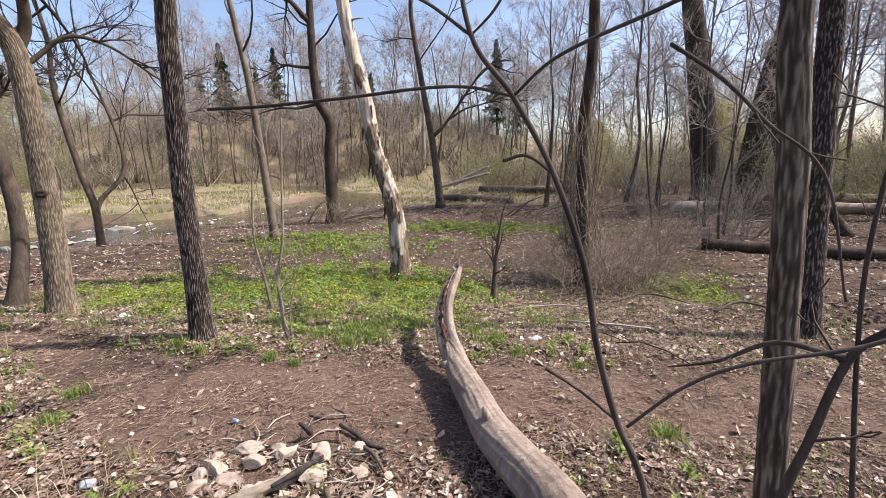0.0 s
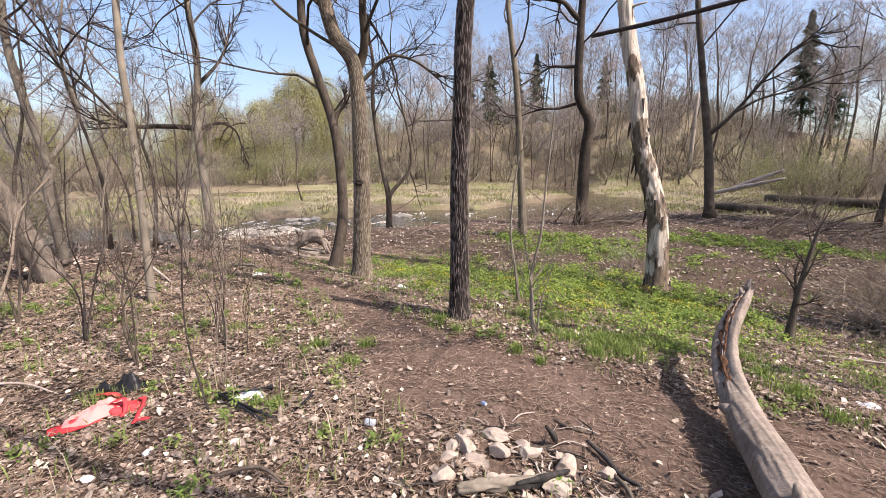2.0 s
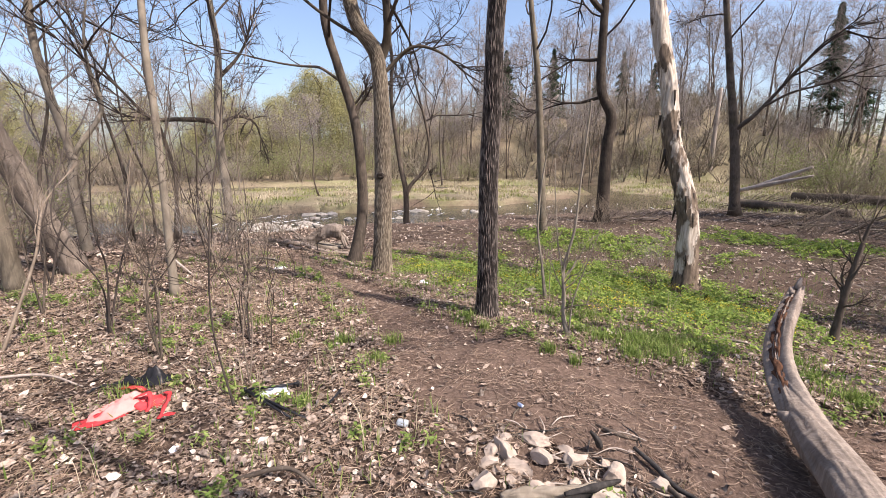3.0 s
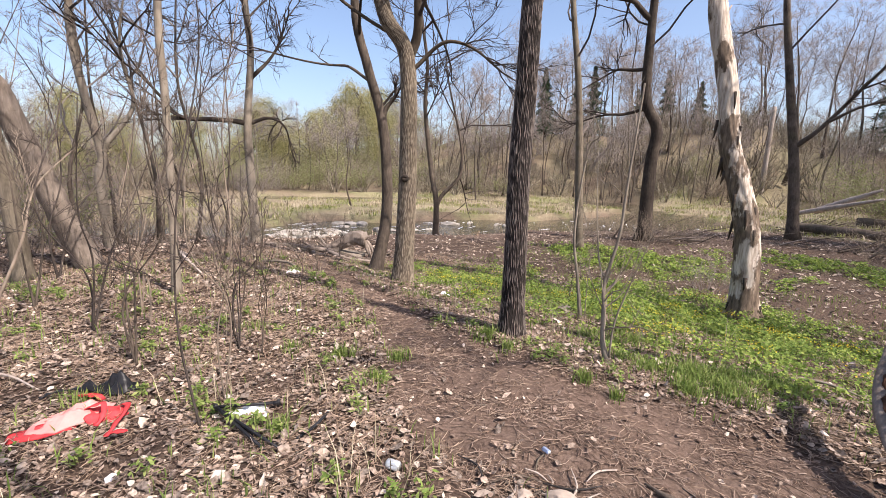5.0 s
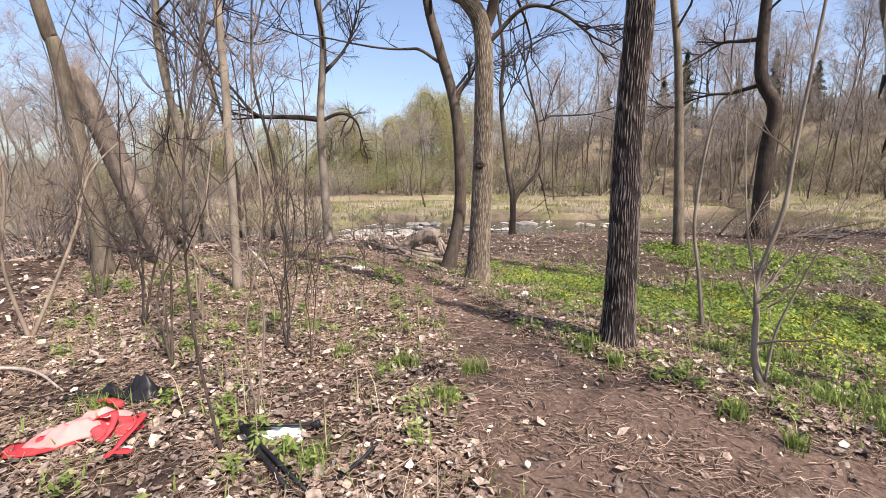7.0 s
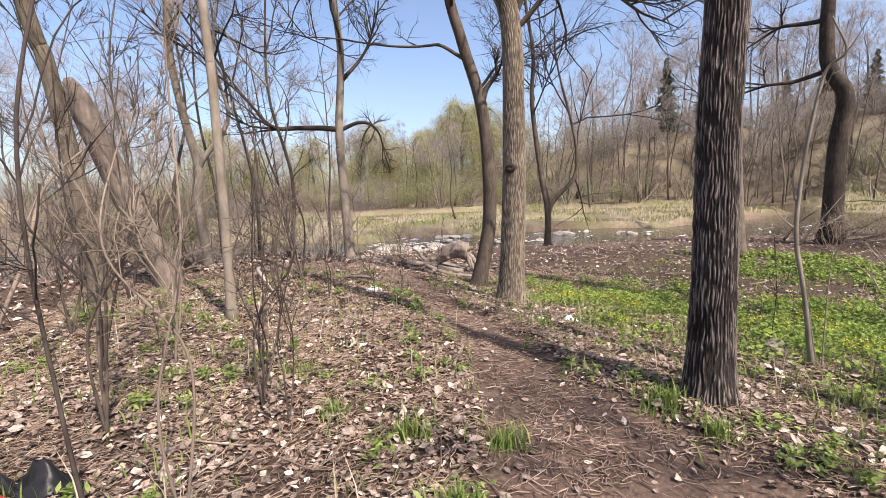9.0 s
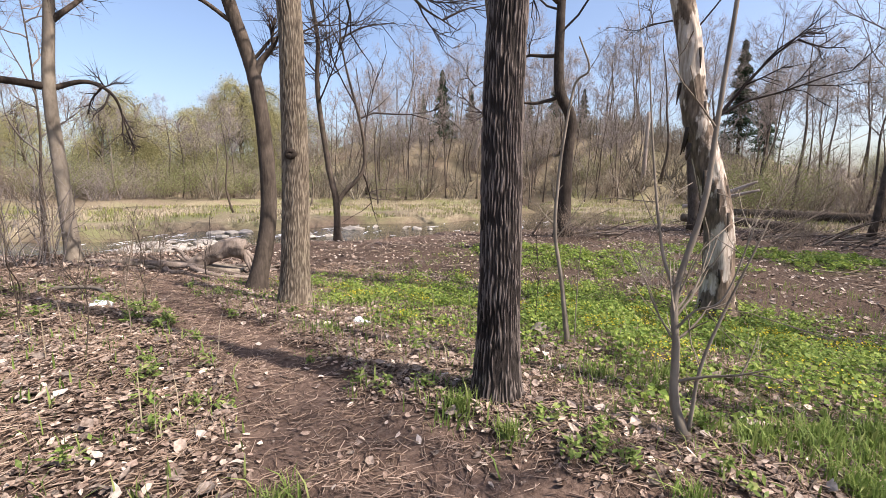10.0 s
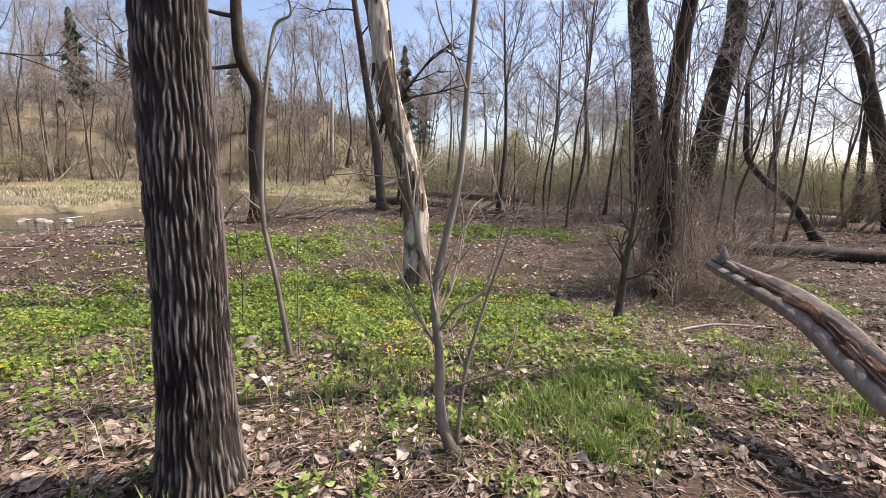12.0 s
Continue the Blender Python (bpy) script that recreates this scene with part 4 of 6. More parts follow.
can(-1.88, 2.78, 25, M_CAN, "dented silver and green drinks can on the bare soil").scale = (0.6, 0.8, 0.7)
can(-1.5, 3.48, -10, M_CAN_BLUE, "small crushed blue drinks can on the bare soil").scale = (0.4, 0.45, 0.35)
for x, y, s, seed, lab in ((-2.72, 1.76, 0.035, 17, "crumpled white plastic cup on the leaves"), (-4.6, 5.54, 0.11, 19, "crumpled white and violet plastic bag by the path"), (0.5, 5.45, 0.07, 23, "scrap of white plastic on the leaves"), (-6.2, 4.1, 0.1, 29, "scrap of pale plastic near the path")):
    ob = thing("plastic_litter", (x, y, ground_z(x, y) + 0.008), lab, "litter", turn=seed * 7)
    part("film", sheet([(-s, -0.4 * s), (-0.5 * s, 0.7 * s), (0.6 * s, 0.8 * s), (s, 0), (0.3 * s, -0.8 * s)], 7, s * 0.7, seed, 0.002), M_WHITE, ob)
cx, cy = -3.18, 6.2
ob = thing("curled_bark", (cx, cy, ground_z(cx, cy) + 0.01), "curled tan sheet of bark standing in the litter", "bark")
mb = Mesh()
th = np.linspace(0.3, 2.9, 14)
v = np.array([(0.11 * math.cos(a), b * 0.09, 0.1 * math.sin(a) + 0.02 * b) for b in (-1, 0, 1) for a in th])
q = [(r * 14 + i, r * 14 + i + 1, (r + 1) * 14 + i + 1, (r + 1) * 14 + i) for r in range(2) for i in range(13)]
mb.add(v, q)
mb.add(v * 0.93, [c[::-1] for c in q])
part("curl", mb, M_BARK_PALE, ob)
ob.scale = (0.75, 0.75, 0.75)


def driftwood():
    """The bleached root stump washed up by the two trees."""
    x, y = -9.6, 6.85
    z = ground_z(x, y)
    ob = thing("driftwood_stump", (x, y, z), "bleached driftwood root stump near the river", "driftwood")
    rng = np.random.RandomState(47)
    mb = Mesh()
    tube(mb, spline([(-0.42, -0.4, 0.04), (-0.15, -0.12, 0.26), (0.1, 0.12, 0.42), (0.3, 0.32, 0.4)], 40), np.linspace(0.09, 0.17, 40), 26, bark_relief(0.04, 0.09, 0.3, 51))
    part("trunk", mb, M_LOG, ob)
    for k, (w, ln, r) in enumerate((((0.5, 0.1, -1.0), 0.42, 0.06), ((0.9, 0.6, -0.6), 0.42, 0.06), ((0.2, 0.9, -0.9), 0.42, 0.06), ((-0.8, -0.9, -0.05), 0.8, 0.05), ((-0.3, -1, 0.0), 1.0, 0.045), ((-1.0, -0.2, 0.02), 0.8, 0.045), ((0.4, 0.2, 0.5), 0.2, 0.05), ((0.7, -0.4, -0.8), 0.4, 0.05))):
        r2 = Mesh()
        s = (0.27, 0.28, 0.38) if k < 3 or k > 5 else (-0.25, -0.22, 0.12)
        tube(r2, limb_line(rng, s, w, ln, 8, 0.16, 0), np.linspace(r, 0.02, 9), 9)
        part("root", r2, M_LOG, ob)
    for k in range(44):
        a, b, t, ln = x + rng.uniform(-2.0, 0.2), y + rng.uniform(-1.9, 0.2), rng.uniform(-0.4, 1.2), rng.uniform(0.25, 0.9)
        r = rng.uniform(0.02, 0.06)
        stick("driftwood_branch", flat_pts((a, b), (a + ln * math.cos(t), b + ln * math.sin(t)), (a + 1.7 * ln * math.cos(t + 0.3), b + 1.7 * ln * math.sin(t + 0.3)), up=r * 0.8), [r, r * 0.9, r * 0.4], (M_LOG, M_BARK_PALE, M_BARK_BROWN)[k % 3], "weathered driftwood piece in a heap by the river", "driftwood", 7, group="driftwood heap")


driftwood()
rng = np.random.RandomState(53)
for k in range(46):
    x, y = (rng.uniform(-15.6, -13.4), rng.uniform(7.0, 9.6)) if k < 30 else (rng.uniform(-17, -10.5), rng.uniform(10, 20))
    if k >= 30:
        x = float(near_bank(y)) - rng.uniform(0.6, 4.0)
    s = rng.uniform(0.12, 0.36)
    me = stone_mesh(rng, s, 0.35, 4)
    me.materials.append(M_STONE_RIVER)
    ob = tagged(new("river_stone", me), "flat pale stone breaking the river's surface", "stone", "stones in the river")
    ob.matrix_basis = pose(x, y, WATER + 0.02, 0, 0, rng.uniform(0, 360))

# leaning broken trunk and the post-like stump stems
lx, ly = -8.3, 2.02
ob = thing("leaning_log", (lx, ly, ground_z(lx, ly) - 0.05), "broken tan trunk leaning against a tree, bark gone", "log")
mb = Mesh()
tube(mb, spline([(0, 0, 0), (0.02, -0.28, 0.8), (0.06, -0.56, 1.75), (0.1, -0.82, 2.65)], 60), np.linspace(0.16, 0.115, 60) * (1 - 0.75 * np.linspace(0, 1, 60) ** 24), 30, bark_relief(0.02, 0.04, 0.3, 61))
part("trunk", mb, bark("torn_tan_wood", (0.045, 0.034, 0.027), (0.145, 0.115, 0.092), (0.31, 0.255, 0.21), 26, 0.15, 0.01), ob)
for k in range(4):
    st = Mesh()
    a = k * 1.7
    tube(st, [(0.08 * math.cos(a), 0.08 * math.sin(a), 0.05), (0.22 * math.cos(a), 0.22 * math.sin(a), 0.03), (0.4 * math.cos(a), 0.4 * math.sin(a), 0.0)], [0.06, 0.035, 0.015], 8)
    part("root", st, M_BARK_BROWN, ob)


for k, (xy, r, m) in enumerate(((((1.7, 8.0), (2.3, 8.4), (2.9, 8.1)), 0.02, 0), (((0.2, 7.2), (0.9, 7.5), (1.5, 7.4)), 0.014, 1), (((3.0, 7.6), (3.5, 8.0), (4.1, 7.7)), 0.022, 0), (((-1.0, 6.3), (-0.7, 6.35), (-0.3, 6.2)), 0.014, 2), (((0.9, 6.6), (1.4, 6.3), (1.9, 6.4)), 0.016, 1),
                                (((-7.2, 4.0), (-6.6, 4.2), (-6.0, 4.1)), 0.02, 2), (((-8.3, 3.2), (-7.6, 3.0), (-6.9, 3.1)), 0.03, 1), (((-2.2, 1.9), (-2.0, 2.1), (-1.75, 2.15)), 0.014, 0), (((-4.6, 0.9), (-4.2, 1.3), (-3.9, 1.5)), 0.012, 1), (((-1.55, 4.75), (-1.5, 4.95), (-1.42, 5.1)), 0.005, 0))):
    stick("fallen_branch", [(x, y, ground_z(x, y) + r * (0.8 if i != 1 else 5)) for i, (x, y) in enumerate(xy)], [r, r * 0.8, r * 0.4], (M_BARK_BROWN, M_DEADWOOD, M_BARK_PALE)[m], "weathered fallen branch on the leaf litter", "branch", 9, 0.3)


# ---- saplings and shrubs ----
def sapling(pts, r0, label, seed, stems=(), twigs=10, mat=None, top=None, name="sapling", twig_len=0.5, group=""):
    rng = np.random.RandomState(seed)
    x, y = pts[0][:2]
    org = np.array(pts[0], float)
    ob = thing(name, (x, y, ground_z(x, y) - 0.02), label, "sapling" if name == "sapling" else name.split("_")[-1], group)
    m = mat or M_TWIG
    tw = Mesh()
    for k, (sp, sr) in enumerate([(pts, r0)] + list(stems)):
        q = spline([np.array(p) - org for p in sp], 8 * len(sp))
        if k == 0 and top:
            q = trunk_line([np.array(p) - org for p in sp], top, 50, rng, 0.08)
        mb = Mesh()
        rr = np.linspace(sr, max(0.0025, sr * 0.3), len(q)) * (1 + (0.6 if k == 0 else 0) * np.exp(-np.linspace(0, 1, len(q)) * 18))
        tube(mb, q, rr, 10, lambda th, p, r: r[:, None] * 0.14 * np.array([[noise.noise((math.cos(a), math.sin(a), float(b[2]) * 14 + k)) for a in th] for b in p]))
        part("stem", mb, m, ob)
        ln = np.linalg.norm(q[-1] - q[0])
        for c in range(twigs if k == 0 or not twigs else max(2, twigs // 2)):
            i = rng.randint(len(q) // 4, len(q) - 1)
            w = (q[i] - q[i - 1]) / (np.linalg.norm(q[i] - q[i - 1]) + 1e-9)
            grow(rng, tw, q[i], w + rng.normal(0, 0.55, 3), twig_len * rng.uniform(0.5, 1.2), rr[i] * 0.5, 1 if twig_len < 0.4 else 2, 0.05, kids=(4, 3, 2))
    if tw.n:
        if name == "bare_shrub":
            fine_twigs(rng, tw, 3, 0.3 * twig_len, 0.0017)
        part("crown", tw, m, ob)["kind"] = "stuff"
    return ob


S = np.array([-1.94, 4.95, -0.04])
sapling([S, S + (-0.05, 0, 0.12), S + (-0.07, 0, 0.23), S + (-0.08, 0, 0.43), S + (-0.1, 0.02, 0.67), S + (-0.03, 0.05, 1.05), S + (-0.01, 0.06, 1.42), S + (0.03, 0.1, 2.2)], 0.024,
        "slim young sapling splitting into several bare stems", 71,
        stems=[([S + (-0.1, 0.02, 0.66), S + (-0.17, 0.02, 0.85), S + (-0.24, 0.05, 1.25), S + (-0.3, 0.1, 1.7)], 0.009),
               ([S + (0.0, 0.0, 0.06), S + (0.02, 0.0, 0.35), S + (0.08, 0.02, 0.6), S + (0.14, 0.03, 0.8), S + (0.2, 0.05, 1.0)], 0.009),
               ([S + (-0.09, 0.0, 0.5), S + (-0.02, 0.0, 0.6), S + (0.08, 0.0, 0.68), S + (0.16, 0.05, 1.0)], 0.006),
               ([S + (-0.09, 0.0, 0.45), S + (-0.18, 0.0, 0.6), S + (-0.26, 0.0, 0.8)], 0.005)], twigs=9, mat=M_BARK_PALE, twig_len=0.38)
W = np.array([-2.9, 6.12, -0.32])
sapling([W, W + (-0.07, -0.02, 0.52), W + (-0.13, -0.04, 0.88), W + (-0.13, -0.04, 1.22), W + (-0.1, -0.03, 1.62), W + (-0.05, 0, 1.98), W + (0.04, 0.02, 2.08), W + (-0.03, -0.02, 2.3)], 0.018,
        "thin pale crooked whip with a looped top", 72, stems=[([W + (-0.12, -0.04, 0.85), W + (-0.03, 0, 1.0), W + (0.1, 0.08, 1.25)], 0.006), ([W + (0.05, 0, 0), W + (0.05, 0.0, 0.5), W + (0.06, 0.0, 0.85)], 0.005)], twigs=4, mat=M_BARK_PALE, twig_len=0.3)
P = np.array([-0.1, 7.55, -0.42])
sapling([P, P + (0.03, 0.0, 0.6), P + (0.08, 0.02, 1.1), P + (0.12, 0.05, 1.4)], 0.042, "broken grey sapling stub with frayed twigs", 73, twigs=12, mat=M_BARK_BROWN, twig_len=0.5)
# the sapling at arm's length at the start, with its long side branches
F = [(0.66, 1.64, ground_z(0.66, 1.64)), (0.63, 1.65, 0.6), (0.6, 1.655, 1.1), (0.57, 1.66, 1.34), (0.53, 1.67, 1.44), (0.5, 1.67, 1.54), (0.48, 1.67, 1.64), (0.44, 1.68, 1.75), (0.39, 1.69, 1.84), (0.34, 1.69, 1.91), (0.32, 1.7, 2.03), (0.3, 1.72, 2.3)]
sapling(F, 0.0052, "thin bare brown sapling with long side branches", 74,
        stems=[([(0.39, 1.69, 1.84), (0.34, 1.69, 1.852), (0.28, 1.7, 1.855), (0.17, 1.72, 1.85), (0.03, 1.74, 1.845), (-0.07, 1.75, 1.845)], 0.0019),
               ([(0.39, 1.69, 1.84), (0.44, 1.68, 1.88), (0.53, 1.67, 1.915), (0.58, 1.66, 1.93), (0.66, 1.65, 1.93)], 0.0019),
               ([(0.34, 1.69, 1.91), (0.27, 1.7, 1.96), (0.18, 1.72, 1.99), (0.09, 1.73, 2.03), (0.0, 1.74, 2.07)], 0.0019),
               ([(0.34, 1.69, 1.91), (0.37, 1.69, 1.94), (0.4, 1.68, 1.99), (0.44, 1.68, 2.04)], 0.0014),
               ([(0.53, 1.67, 1.44), (0.48, 1.67, 1.48), (0.44, 1.68, 1.5)], 0.0013),
               ([(0.54, 1.66, 1.44), (0.6, 1.66, 1.5), (0.66, 1.65, 1.54), (0.76, 1.63, 1.58), (0.84, 1.62, 1.64)], 0.0019),
               ([(0.45, 1.68, 1.74), (0.41, 1.68, 1.77), (0.38, 1.69, 1.765)], 0.0012)], twigs=0)
sapling([(1.0, 2.3, ground_z(1.0, 2.3)), (1.04, 2.27, 0.6), (1.06, 2.25, 0.89), (1.09, 2.23, 1.09), (1.12, 2.2, 1.32), (1.18, 2.16, 1.43), (1.24, 2.12, 1.56), (1.34, 2.05, 1.75)], 0.015, "dark dead leaning stem with forked twigs", 75,
        stems=[([(1.12, 2.2, 1.32), (1.0, 2.25, 1.33), (0.9, 2.3, 1.25), (0.8, 2.35, 1.2)], 0.008),
               ([(1.25, 2.15, 0.0), (1.2, 2.2, 0.8), (1.12, 2.2, 1.5), (1.14, 2.2, 2.0), (1.1, 2.2, 2.4)], 0.007),
               ([(0.77, 2.49, 2.06), (0.87, 2.41, 1.96), (0.96, 2.34, 1.84), (1.05, 2.26, 1.72), (1.1, 2.21, 1.45)], 0.006)], twigs=3, mat=M_TWIG, twig_len=0.2)
rng = np.random.RandomState(76)
for k, (x, y, h, r) in enumerate(((-2.95, 2.19, 3.2, 0.011), (-3.13, 2.37, 2.4, 0.008), (-3.98, 2.01, 2.4, 0.012), (-3.9, 2.69, 1.5, 0.008), (-4.91, 3.12, 1.2, 0.007), (-4.87, 3.62, 0.9, 0.006), (-4.94, 1.82, 2.6, 0.014), (-4.91, 2.23, 2.2, 0.012), (-3.68, 2.79, 1.2, 0.006),
                                  (-7.28, 3.48, 3.0, 0.018), (-5.12, 3.93, 0.8, 0.006), (-5.97, 4.32, 0.8, 0.006), (-8.84, 6.24, 1.0, 0.01), (-5.35, 2.22, 2.4, 0.012), (-4.17, 2.73, 1.8, 0.009), (-7.5, 1.62, 3.2, 0.02), (-8.4, 1.24, 3.4, 0.02), (-5.99, 1.44, 3.0, 0.016), (-3.44, 6.7, 1.0, 0.006), (-5.2, 1.1, 3.0, 0.022), (-6.3, 3.6, 1.2, 0.008))):
    z = ground_z(x, y)
    dx, dy = rng.normal(0, 0.08, 2) * h
    p0 = np.array([x, y, z])
    jit = lambda f: rng.normal(0, 0.045, 3) * np.array([1, 1, 0.2]) * h * f
    pts = [p0, p0 + (dx * 0.1, dy * 0.1, h * 0.2) + jit(0.6), p0 + (dx * 0.2, dy * 0.1, h * 0.42) + jit(0.9), p0 + (dx * 0.7, dy * 0.6, h * 0.7) + jit(1), p0 + (dx, dy, h) + jit(1.2)]
    st = []
    for j in range(rng.randint(0, 3)):
        a = rng.uniform(0, 6.28)
        e = np.array([math.cos(a), math.sin(a), 0]) * h * rng.uniform(0.12, 0.3)
        st.append(([p0 + (0.01 * j, 0, 0), p0 + e * 0.3 + (0, 0, h * 0.25) + jit(0.5), p0 + e * 0.7 + (0, 0, h * 0.42) + jit(0.9), p0 + e + (0, 0, h * rng.uniform(0.5, 0.85))], r * 0.7))
    sapling(pts, r * 0.6, "thin bare shrub stems rising from the leaf litter", 80 + k, st, twigs=9, mat=(M_TWIG, M_BRUSH, M_BARK_BROWN)[k % 3], twig_len=0.22 * h ** 0.7, name="bare_shrub", group="bare shrubs in the litter")


tree("tree", [(14.85, 17.95, -0.5), (13.76, 19.24, 5.12), (13.39, 19.68, 6.56), (12.86, 20.3, 8.3)], 0.34, 16, M_BARK_DARK, "dark tree leaning over the thicket", 93, sides=20)


tree("tree", [(9.05, 15.0, -0.5), (8.5, 15.5, 0.6), (8.0, 16.0, 1.2), (7.6, 16.3, 1.9), (7.5, 16.4, 3.0)], 0.13, 8, M_BARK_DARK, "low dark tree curving up out of the thicket", 94, sides=14)
tree("tree", [(17.57, 22.28, -0.5), (17.54, 22.31, 1.23), (17.43, 22.43, 3.65)], 0.2, 11, M_BARK_DARK, "dark tree behind the fallen trunks", 95, sides=14)


def vine_tree():
    ob = tree("vine_tree", [(1.4, 9.35, -0.62), (1.32, 9.42, 1.1), (1.3, 9.5, 2.3), (1.38, 9.5, 3.45)], 0.14, 12, M_BARK_DARK, "dark tree wrapped in a dense tangle of dead vines", 91, crown=9, sides=24, flare=0.3)
    rng = np.random.RandomState(92)
    mb = Mesh()
    pale = Mesh()
    for k in range(52):             # stems that climb the trunk, twisting round it
        a, r0 = rng.uniform(0, 6.28), rng.uniform(0.1, 0.42)
        h = rng.uniform(0.9, 4.6)
        p = [np.array([r0 * math.cos(a), r0 * math.sin(a), -0.02])]
        for s in range(9):
            f = (s + 1) / 9
            rr = r0 * (1 - f) + rng.uniform(0.1, 0.26) * f
            a += rng.normal(0, 0.4)
            p.append(np.array([rr * math.cos(a) - 0.1 * f * h / 3, rr * math.sin(a) + 0.1 * f, h * f]) + rng.normal(0, 0.07, 3))
        tube(mb, spline(p, 20), np.linspace(rng.uniform(0.004, 0.014), 0.004, 20), 5, caps=False)
        for c in range(4):
            i = rng.randint(2, 9)
            grow(rng, mb, p[i], rng.normal(0, 1, 3) + np.array([0, 0, -0.4]), rng.uniform(0.25, 0.7), 0.005, 1, -0.12, kids=(4, 3, 2), wobble=0.3)
    for k in range(250):             # arching canes heaped round the foot
        a = rng.uniform(0, 6.28)
        s = np.array([math.cos(a), math.sin(a), 0]) * rng.uniform(0.1, 0.85)
        w = np.array([math.cos(a + rng.normal(0, 0.8)), math.sin(a + rng.normal(0, 0.8)), rng.uniform(0.3, 1.8)])
        grow(rng, pale if k % 4 == 0 else mb, s, w, rng.uniform(0.6, 1.5), rng.uniform(0.004, 0.009), 2, -0.2, kids=(4, 3, 2), wobble=0.25)
    fine_twigs(rng, mb, 1, 0.22, 0.003)
    part("dry_cane", pale, M_DEADWOOD, ob, "pale arching dead canes")["kind"] = "stuff"
    part("vine", mb, M_BRUSH, ob, "tangle of dead grey-brown vines")["kind"] = "stuff"


vine_tree()


# ---- woods further off ----
def bush_mesh(seed, stems, h, spread, r=0.012, level=2, kids=(5, 4, 0), fine=5):
    rng = np.random.RandomState(seed)
    mb = Mesh()
    for k in range(stems):
        a = rng.uniform(0, 6.28)
        s = np.array([math.cos(a), math.sin(a), 0]) * rng.uniform(0, spread * 0.6)
        w = np.array([math.cos(a) * spread / h, math.sin(a) * spread / h, 1.0]) + rng.normal(0, 0.2, 3)
        grow(rng, mb, s, w, h * rng.uniform(0.6, 1.1), r, level, 0.03, kids=kids)
    if fine:
        fine_twigs(rng, mb, fine, 0.16 * h, 0.0032)
    return mb


def tree_meshes(seed, h, r, crown, kids=(6, 5, 0), level=3, spread=0.34, fork=False):
    rng = np.random.RandomState(seed)
    line = trunk_line([(0, 0, 0), (rng.normal(0, 0.02) * h, rng.normal(0, 0.02) * h, h * 0.25), (rng.normal(0, 0.03) * h, rng.normal(0, 0.03) * h, h * 0.5)], h * 0.95, 22, rng, 0.06)
    rad = radius_line(line, r, r * 0.15, 0.3)
    t = Mesh()
    tube(t, line, rad, 8)
    c = Mesh()
    for k in range(crown):
        u = 0.3 + 0.68 * (k + rng.uniform(0, 0.8)) / crown
        i = min(int(u * 21), 20)
        a = k * 2.4 + rng.uniform(-0.5, 0.5)
        grow(rng, c, line[i], (math.cos(a), math.sin(a), rng.uniform(0.5, 1.3)), h * spread * (1.2 - 0.7 * u), max(rad[i] * 0.5, 0.02), level, 0.06, kids=kids)
    fine_twigs(rng, c, 4, 0.06 * h, 0.0006 * h)
    return t.data("trunk"), c.data("crown")


def leaf_cloud(mb, rng, centres, n, spread, size):
    """Small leaves scattered round the given places."""
    c = centres[rng.randint(0, len(centres), n)] + rng.normal(0, spread, (n, 3))
    d1, d2 = rng.normal(0, 1, (n, 3)), rng.normal(0, 1, (n, 3))
    d1 /= np.linalg.norm(d1, axis=1)[:, None]
    d2 -= d1 * np.sum(d1 * d2, 1)[:, None]
    d2 /= np.linalg.norm(d2, axis=1)[:, None]
    s = size * rng.uniform(0.6, 1.4, (n, 1))
    v = np.stack([c - d1 * s, c + d2 * s * 0.5, c + d1 * s, c - d2 * s * 0.5], 1).reshape(-1, 3)
    mb.add(v, np.arange(n * 4).reshape(-1, 4))


def willow_meshes(seed, h, w, leaves):
    rng = np.random.RandomState(seed)
    t, c, g = Mesh(), Mesh(), Mesh()
    line = trunk_line([(0, 0, 0), (0.1, 0, h * 0.2), (0.2, 0.1, h * 0.45)], h * 0.8, 20, rng, 0.08)
    tube(t, line, radius_line(line, h * 0.025, h * 0.006), 8)
    ends = []
    for k in range(26):
        a, u = rng.uniform(0, 6.28), rng.uniform(0.3, 1.0)
        s = line[int(u * 19)]
        out = np.array([math.cos(a), math.sin(a), 0]) * w * rng.uniform(0.4, 1.0) * (1.15 - 0.5 * u)
        p = [s, s + out * 0.5 + (0, 0, h * 0.12), s + out + (0, 0, h * 0.1 - h * 0.1 * rng.uniform(0, 1.5)), s + out * 1.15 + (0, 0, -h * rng.uniform(0.1, 0.35))]
        q = spline(p, 14)
        tube(g, q, np.linspace(h * 0.008, 0.01, 14), 4, caps=False)
        ends.append(q[4:])
    leaf_cloud(c, rng, np.concatenate(ends), leaves, w * 0.1, 0.055)
    return t.data("trunk"), c.data("crown"), g.data("bough")


